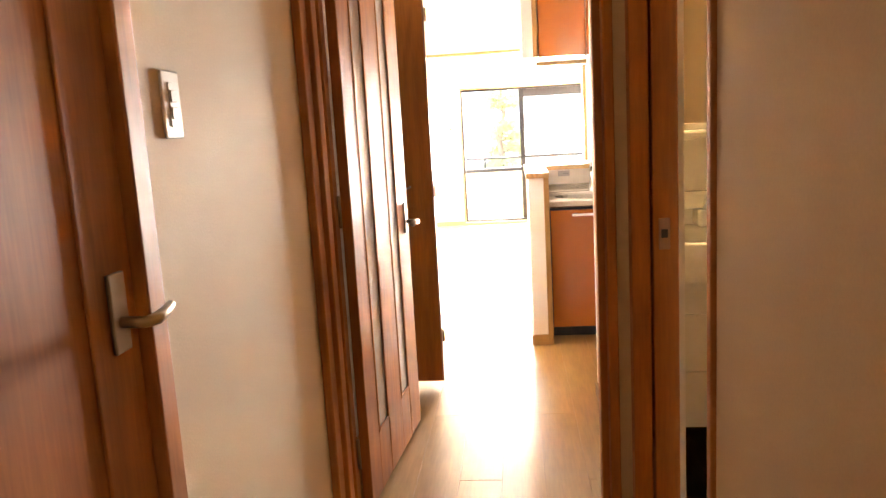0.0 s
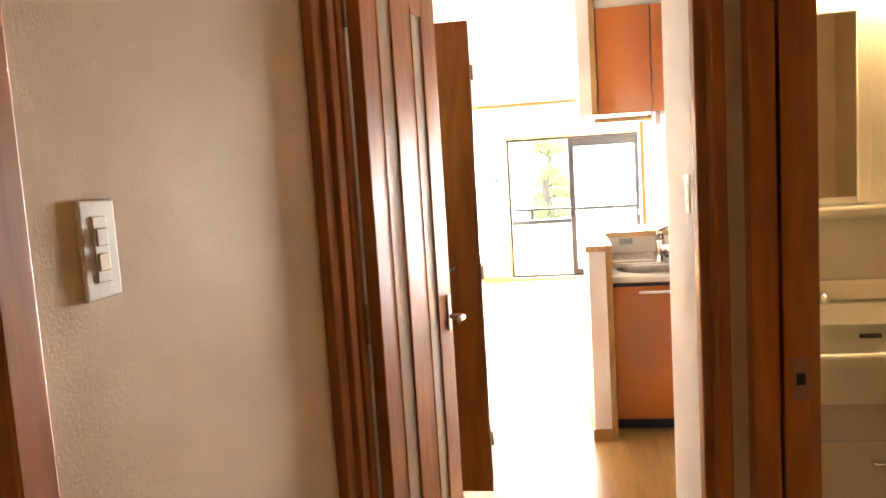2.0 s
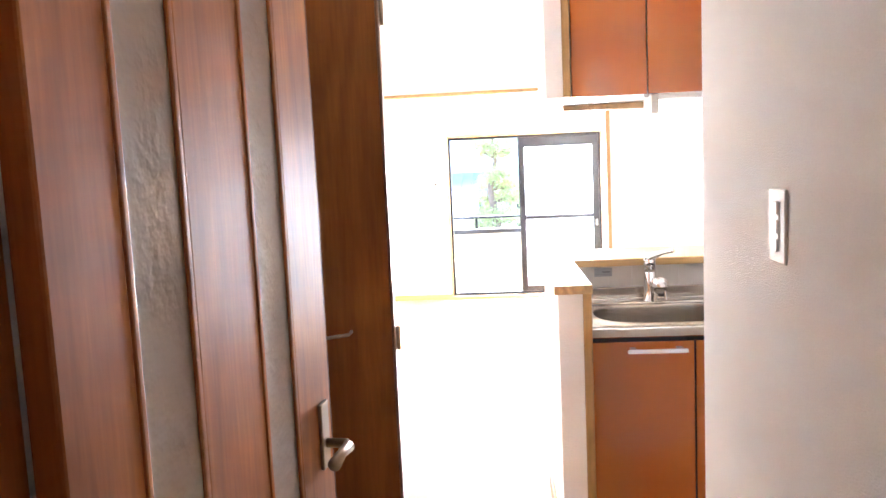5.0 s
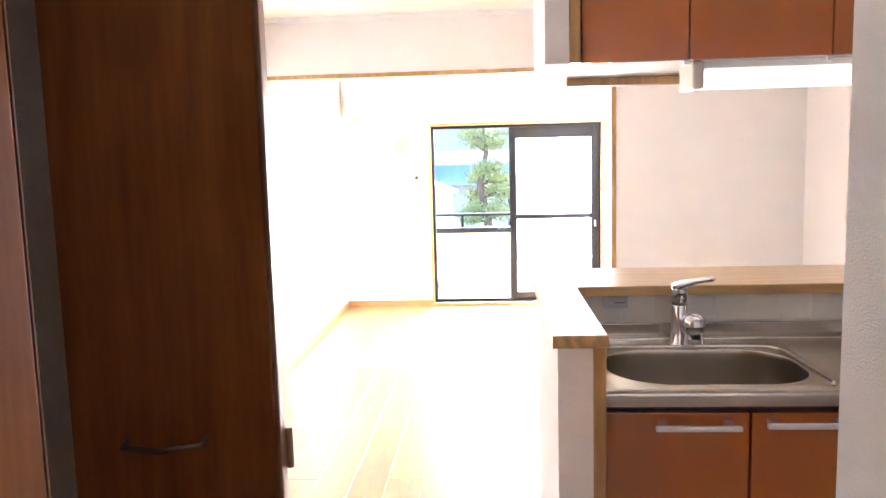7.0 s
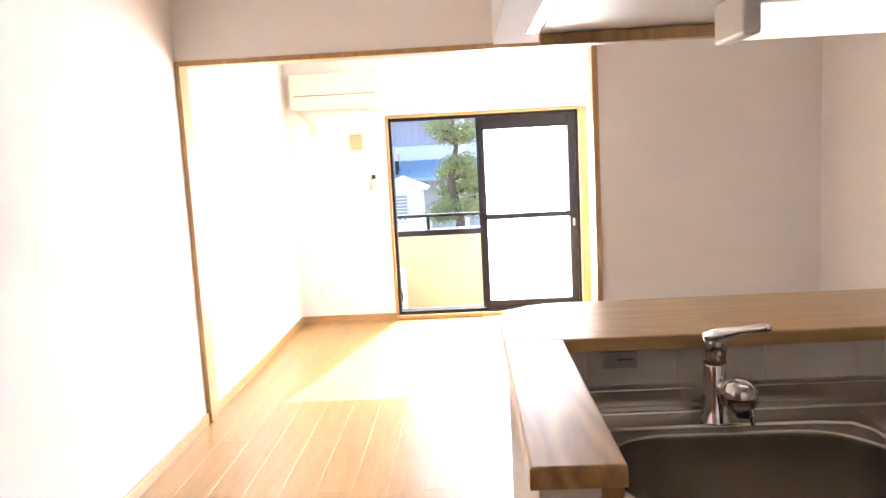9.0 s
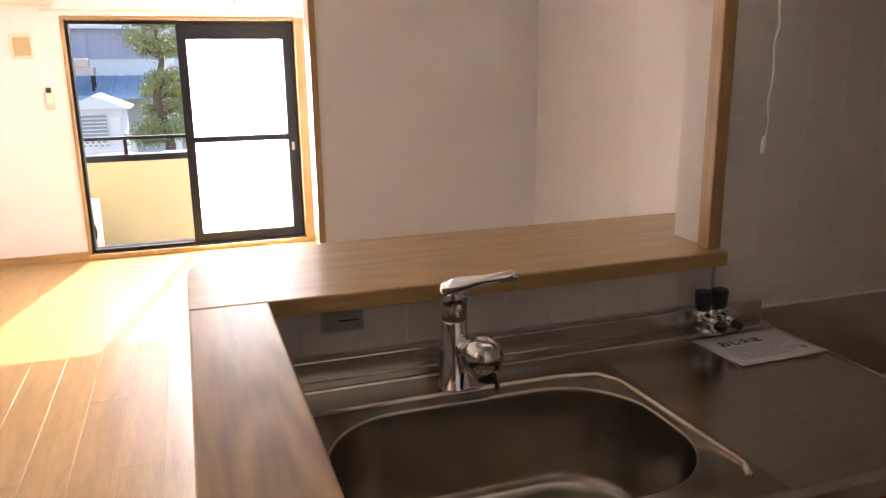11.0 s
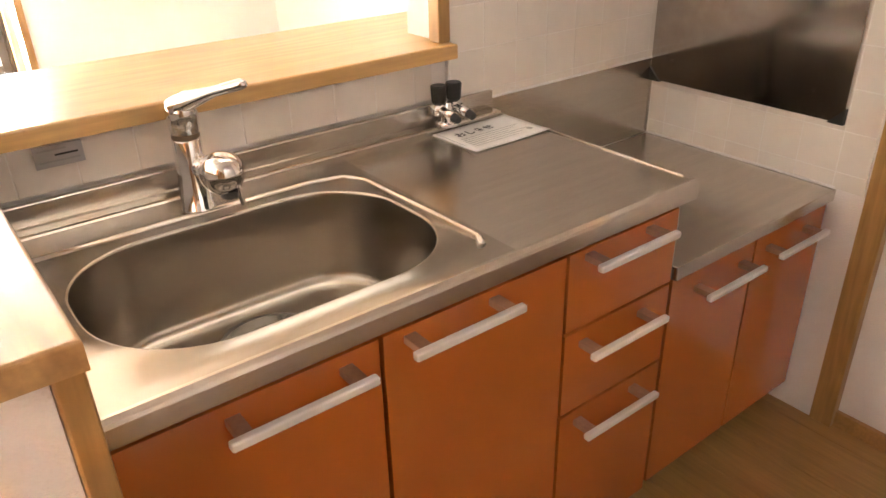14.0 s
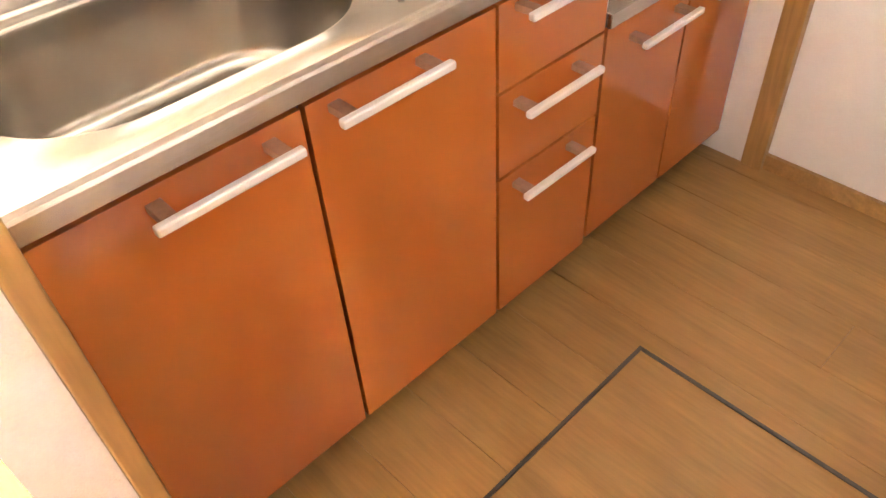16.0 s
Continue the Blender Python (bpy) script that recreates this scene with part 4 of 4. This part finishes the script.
part("lamp_diffuser", B((1.66, 2.39), (VY - 0.14, VY - 0.055), (1.865, 1.928), 0.015), glow("warm_tube", (1.0, 0.72, 0.38), 1.8), vl, "glowing warm lamp cover")
vt = bmesh.new()
tube(vt, [(1.82, 3.86, 0.79), (1.82, 3.855, 0.86), (1.82, 3.82, 0.90), (1.82, 3.74, 0.90), (1.82, 3.72, 0.885)], [0.018, 0.016, 0.014, 0.012, 0.012], 14)
part("tap", vt, CHROME, van, "chrome basin tap", True)

# ---- balcony and outside ----
structure("balcony_floor", boxes(((-1.5, 4.0), (WY + 0.15, 11.35), (-0.25, -0.12))), CONCRETE, "grey concrete balcony floor", "balcony")
structure("balcony_wall", boxes(((-1.5, 4.0), (11.2, 11.32), (-0.12, 0.585))), PARAPET, "cream rendered balcony parapet", "balcony wall")
bw = bmesh.new()
box(bw, (-1.5, 4.0), (11.235, 11.285), (0.762, 0.79), 0.006)
box(bw, (-1.5, 4.0), (11.19, 11.33), (0.585, 0.64), 0.006)
rl = solid("balcony_rail", bw, SASH, "dark metal balcony handrail and coping", "railing", (1.2, 11.26, 0.585), smooth=False)
for x in (-0.45, 0.66, 1.77, 2.88):
    part("post", B((x - 0.015, x + 0.015), (11.245, 11.275), (0.64, 0.762), 0.002), SASH, rl)
structure("balcony_soffit", boxes(((-1.5, 4.0), (WY + 0.15, 11.0), (2.3, 2.45))), CONCRETE, "concrete slab of the balcony above", "balcony")
unit = thing("outdoor_unit", (0.42, 10.55, -0.12), "white outdoor air conditioning unit on the balcony", "outdoor unit")
part("case", B((0.08, 0.46), (10.45, 10.75), (-0.08, 0.36), 0.01), WHITE, unit)
part("grille", tube(bmesh.new(), [(0.30, 10.45, 0.14), (0.30, 10.44, 0.14)], [0.15, 0.14], 24), BLACK, unit, "dark fan grille")
for x in (0.14, 0.42):
    part("foot", B((x, x + 0.04), (10.45, 10.75), (-0.12, -0.08)), BLACK, unit)

GZ = -1.95
structure("ground", boxes(((-400, 400), (11.4, 900), (GZ - 0.2, GZ))), mat("asphalt", (0.24, 0.24, 0.24), 0.9, var=0.08, scale=0.5, fine=30, bump=0.2), "pale grey asphalt ground", "ground")
structure("facade_below", boxes(((-6, 8), (WY + 0.16, 11.3), (GZ, -0.26))), PARAPET, "cream rendered lower storey", "wall")
SLATE = mat("grey_cladding", (0.44, 0.43, 0.52), 0.6, var=0.05, scale=1, stretch=(6, 1, 0.3), fine=20, bump=0.2)
BLUE = mat("blue_roofing", (0.26, 0.40, 0.54), 0.5, var=0.05, scale=1, fine=20, bump=0.1)
PLASTER = mat("white_plaster", (0.80, 0.80, 0.79), 0.85, var=0.03, scale=0.6, fine=20, bump=0.1)
house = thing("house", (-1, 34, GZ), "large house with grey cladding over a blue lower roof", "house")
part("wall", B((-14, 12), (34, 42), (GZ, 1.75)), PLASTER, house, "white plaster walls")
part("upper_wall", B((-14, 12), (33.9, 42), (1.75, 2.75)), SLATE, house, "grey clad upper storey")
part("eave", B((-14.3, 12.3), (33.5, 42.2), (2.75, 2.87)), PLASTER, house)
for k in range(52):
    part("cladding_rib", B((-13.8 + k * 0.5, -13.76 + k * 0.5), (33.86, 33.9), (1.75, 2.75)), SLATE, house)
rf = bmesh.new()
v = [rf.verts.new(p) for p in ((-14, 34, 1.15), (12, 34, 1.15), (12, 31, 0.55), (-14, 31, 0.55), (-14, 34, 1.03), (12, 34, 1.03), (12, 31, 0.43), (-14, 31, 0.43))]
for q in ((0, 1, 2, 3), (7, 6, 5, 4), (0, 4, 5, 1), (1, 5, 6, 2), (2, 6, 7, 3), (3, 7, 4, 0)):
    rf.faces.new([v[k] for k in q])
roof = part("roof", rf, BLUE, house, "blue metal lower roof")
for k in range(60):
    sm = bmesh.new()
    tube(sm, [(-13.9 + k * 0.43, 33.98, 1.16), (-13.9 + k * 0.43, 31, 0.565)], 0.035, 5)
    part("seam", sm, BLUE, roof)
for x in (-4.2, -2.2, 0.1, 2.2):
    w = part("window", B((x, x + 1.2), (33.95, 33.99), (-0.9, 0.1)), GREY, house, "grey glazed window")
    for fx, fz in (((x - 0.06, x), (-0.9, 0.1)), ((x + 1.2, x + 1.26), (-0.9, 0.1)), ((x, x + 1.2), (0.04, 0.1)), ((x, x + 1.2), (-0.44, -0.38))):
        part("frame", B(fx, (33.9, 33.985), fz), SASH, w)
for x in (-3.4, -0.9, 1.6, 4.0):
    part("post", B((x - 0.06, x + 0.06), (31.1, 31.22), (GZ, 0.45)), SASH, house, "dark porch post")
tank = thing("roof_unit", (-1.9, 32, 0.7), "cream boxed unit on dark legs over the blue roof", "roof unit")
FADED = mat("faded_cream", (0.66, 0.52, 0.46), 0.6, var=0.05)
part("box", B((-2.35, -1.45), (31.6, 32.4), (1.18, 1.45), 0.03), FADED, tank)
part("upper_box", B((-2.2, -1.6), (31.7, 32.3), (1.452, 1.72), 0.03), FADED, tank)
for x in (-2.28, -1.52):
    for y in (31.7, 32.3):
        part("leg", B((x - 0.04, x + 0.04), (y - 0.04, y + 0.04), (0.6, 1.18)), SASH, tank)
shed = thing("garden_shed", (-1.0, 27, GZ), "small white shed with a low pitched roof", "shed")
part("wall", B((-1.6, -0.35), (26, 28), (GZ, 0.36)), PLASTER, shed)
sr = bmesh.new()
low = [sr.verts.new((x, 25.8, z)) for x, z in ((-1.85, 0.36), (-0.15, 0.36), (-1.0, 0.72))]
top = [sr.verts.new((x, 28.2, z)) for x, z in ((-1.85, 0.36), (-0.15, 0.36), (-1.0, 0.72))]
sr.faces.new(low), sr.faces.new(top)
for k in range(3):
    sr.faces.new((low[k], low[(k + 1) % 3], top[(k + 1) % 3], top[k]))
part("roof", sr, PLASTER, shed, "white pitched roof")
part("shutter", B((-1.5, -0.75), (25.96, 26.0), (-0.6, 0.2)), GREY, shed, "grey slatted shutter")
part("window", B((-0.68, -0.42), (25.96, 26.0), (-0.35, 0.15)), WHITE, shed)
for k in range(8):
    part("slat", B((-1.5, -0.75), (25.945, 25.96), (-0.56 + k * 0.095, -0.53 + k * 0.095)), PLASTER, shed)
fence = thing("lattice_fence", (-0.8, 22, GZ), "white lattice fence along the street", "fence")
for z in (-0.10, -0.36):
    part("rail", B((-2.2, 0.1), (22, 22.05), (z - 0.02, z + 0.02)), WHITE, fence)
for k in range(20):
    x = -2.2 + k * 0.115
    for s in (-1, 1):
        lb = bmesh.new()
        tube(lb, [(x if s > 0 else x + 0.2, 22.02, -0.36), (x + 0.2 if s > 0 else x, 22.02, -0.10)], 0.014, 4)
        part("slat", lb, WHITE, fence)
for x in (-2.2, -1.05, 0.1):
    part("post", B((x - 0.04, x + 0.04), (21.98, 22.08), (GZ, -0.05)), WHITE, fence)
car = thing("parked_van", (0.4, 17.5, GZ), "pale blue parked van on the street below", "van")
part("body", B((-1.6, 2.3), (17, 18.7), (GZ + 0.3, -0.85), 0.12, 3), BLUE, car)
part("cabin", B((-1.2, 2.1), (17.05, 18.65), (-0.85, -0.05), 0.2, 3), BLUE, car)
for x in (-0.9, 0.1, 1.1):
    part("window", B((x, x + 0.85), (17.02, 17.06), (-0.75, -0.3)), BLACK, car)
for x in (-0.9, 1.6):
    for y in (16.95, 18.55):
        wb = bmesh.new()
        tube(wb, [(x, y, GZ + 0.32), (x, y + 0.2, GZ + 0.32)], 0.32, 20)
        wheel = part("wheel", wb, BLACK, car)
        part("rim", tube(bmesh.new(), [(x, y - 0.005, GZ + 0.32), (x, y + 0.205, GZ + 0.32)], 0.18, 16), ALU, wheel)
pole = solid("utility_pole", tube(bmesh.new(), [(0.93, 24, GZ), (0.93, 24, 1.0), (0.94, 24, 4.6)], [0.15, 0.13, 0.11], 16), PLASTER, "pale grey concrete utility pole beside the street", "pole", (0.93, 24, GZ), smooth=True)
# garden pine in front of the house
rng = random.Random(5)
PX, PY = 0.66, 20.0
pine = thing("pine_tree", (PX, PY, GZ), "garden pine with layered green needle clumps", "tree")
tk = bmesh.new()
tube(tk, [(PX + 0.15, PY, GZ), (PX + 0.1, PY, -1.0), (PX + 0.22, PY, -0.1), (PX + 0.05, PY, 0.8), (PX + 0.2, PY, 1.5), (PX + 0.12, PY, 2.3)], [0.15, 0.12, 0.10, 0.08, 0.05, 0.02], 10)
limbs = []
for z, r in ((0.05, 0.7), (0.3, 0.85), (0.6, 0.8), (0.9, 0.7), (1.15, 0.45), (1.65, 0.7), (1.9, 0.75), (2.2, 0.4)):
    for k in range(5):
        a = rng.uniform(0, 6.28)
        p0 = Vector((PX + 0.12, PY, z - 0.08))
        p1 = p0 + Vector((math.cos(a) * r * rng.uniform(0.4, 1), math.sin(a) * r * 0.8, rng.uniform(0.0, 0.18)))
        limbs.append((p0, p1))
        tube(tk, [p0, (p0 + p1) / 2 + Vector((0, 0, 0.04)), p1], [0.03, 0.02, 0.008], 6)
part("trunk", tk, mat("pine_bark", (0.16, 0.11, 0.08), 0.9, var=0.1, scale=6, fine=30, bump=0.5), pine, "brown bark trunk and limbs")
vs, fs = [], []
for p0, p1 in limbs:
    for _ in range(280):
        t = rng.uniform(0.35, 1.08)
        c = p0.lerp(p1, t) + Vector((rng.gauss(0, 0.12), rng.gauss(0, 0.12), rng.gauss(0.04, 0.07)))
        d = Vector((rng.gauss(0, 1), rng.gauss(0, 1), rng.uniform(0.1, 1.4))).normalized() * rng.uniform(0.04, 0.09)
        s = d.orthogonal().normalized() * 0.018
        i = len(vs)
        vs += [c - s, c + s, c + d]
        fs.append((i, i + 1, i + 2))
me = bpy.data.meshes.new("crown")
me.from_pydata([tuple(q - Vector((PX, PY, GZ))) for q in vs], [], fs)
me.materials.append(mat("pine_needles", (0.34, 0.36, 0.14), 0.6, var=0.15, scale=2, fine=20, bump=0.0))
tagged(new("crown", me), "green needle clumps").parent = pine

# ---- wall tiles of the kitchen ----


def mesh_box(name, x, y, z, material, bev=0.0015):
    bm = B(x, y, z, bev, 1)
    me = bpy.data.meshes.new(name)
    bm.to_mesh(me)
    bm.free()
    me.materials.append(material)
    return me


def tiles(name, label, rows):
    """rows: (axis, plane, side, a0, a1, z0, z1, first) fields of square tiles on a joint bed; first: a joint's place along the wall."""
    bm = bmesh.new()
    for axis, plane, side, a0, a1, z0, z1, first in rows:
        d = sorted((plane, plane + side * 0.0052))
        box(bm, (a0, a1) if axis == "y" else d, d if axis == "y" else (a0, a1), (z0, z1))
    bed = solid(name, bm, GROUT, label, "tiles", kind="structure")
    T, cache = 0.0945, {}
    ZJ = 0.942
    for axis, plane, side, a0, a1, z0, z1, first in rows:
        z = z0
        while z < z1 - 0.004:
            h = min(ZJ + T * (math.floor((z - ZJ) / T + 1e-4) + 1), z1) - z
            a = a0
            while a < a1 - 0.004:
                w = min(first + T * (math.floor((a - first) / T + 1e-4) + 1), a1) - a
                key = (axis, side, round(w, 3), round(h, 3))
                if key not in cache:
                    d = sorted((0.0, side * 0.006))
                    cache[key] = mesh_box("tile", (0.0011, w - 0.0011) if axis == "y" else d, d if axis == "y" else (0.0011, w - 0.0011), (0.0011, h - 0.0011), TILE, 0.0007)
                o = new("tile", cache[key])
                o.parent = bed
                o.location = (a, plane, z) if axis == "y" else (plane, a, z)
                a += w
            z += h


tiles("tiles_kitchen", "white square wall tiles round the kitchen", [("y", BY + 0.012, -1, 1.246, 2.10, 0.852, 0.94, 2.1485), ("y", BY + 0.012, -1, 2.144, RX - 0.008, 0.826, 1.60, 2.1485), ("x", RX, -1, 4.935, BY, 0.618, 1.60, 5.195)])

# ---- floor planks ----
PW, PL = 0.1515, 1.818
pcache = {}


def planks(x0, x1, y0, y1, seed):
    r = random.Random(seed)
    floor = bpy.data.objects["floor"]
    x, row = x0, 0
    while x < x1 - 0.005:
        w = min(PW, x1 - x)
        y = y0 - (row % 3) * PL / 3 - 0.4 * (seed % 2)
        while y < y1:
            a, b = max(y, y0), min(y + PL, y1)
            if b - a > 0.01:
                key = (round(w, 3), round(b - a, 3))
                if key not in pcache:
                    pcache[key] = mesh_box("plank", (0.0004, w - 0.0004), (0.0004, b - a - 0.0004), (-0.004, 0), PLANK, 0.0006)
                o = new("plank", pcache[key])
                o.parent = floor
                o.location = (x, a, 0)
            y += PL
        x += w
        row += 1


planks(LX, RX + 0.02, 3.05, WY - 0.02, 1)
planks(HLX, 1.375, -0.7, 3.05, 2)
planks(1.376, 2.75, 1.5, 3.98, 4)
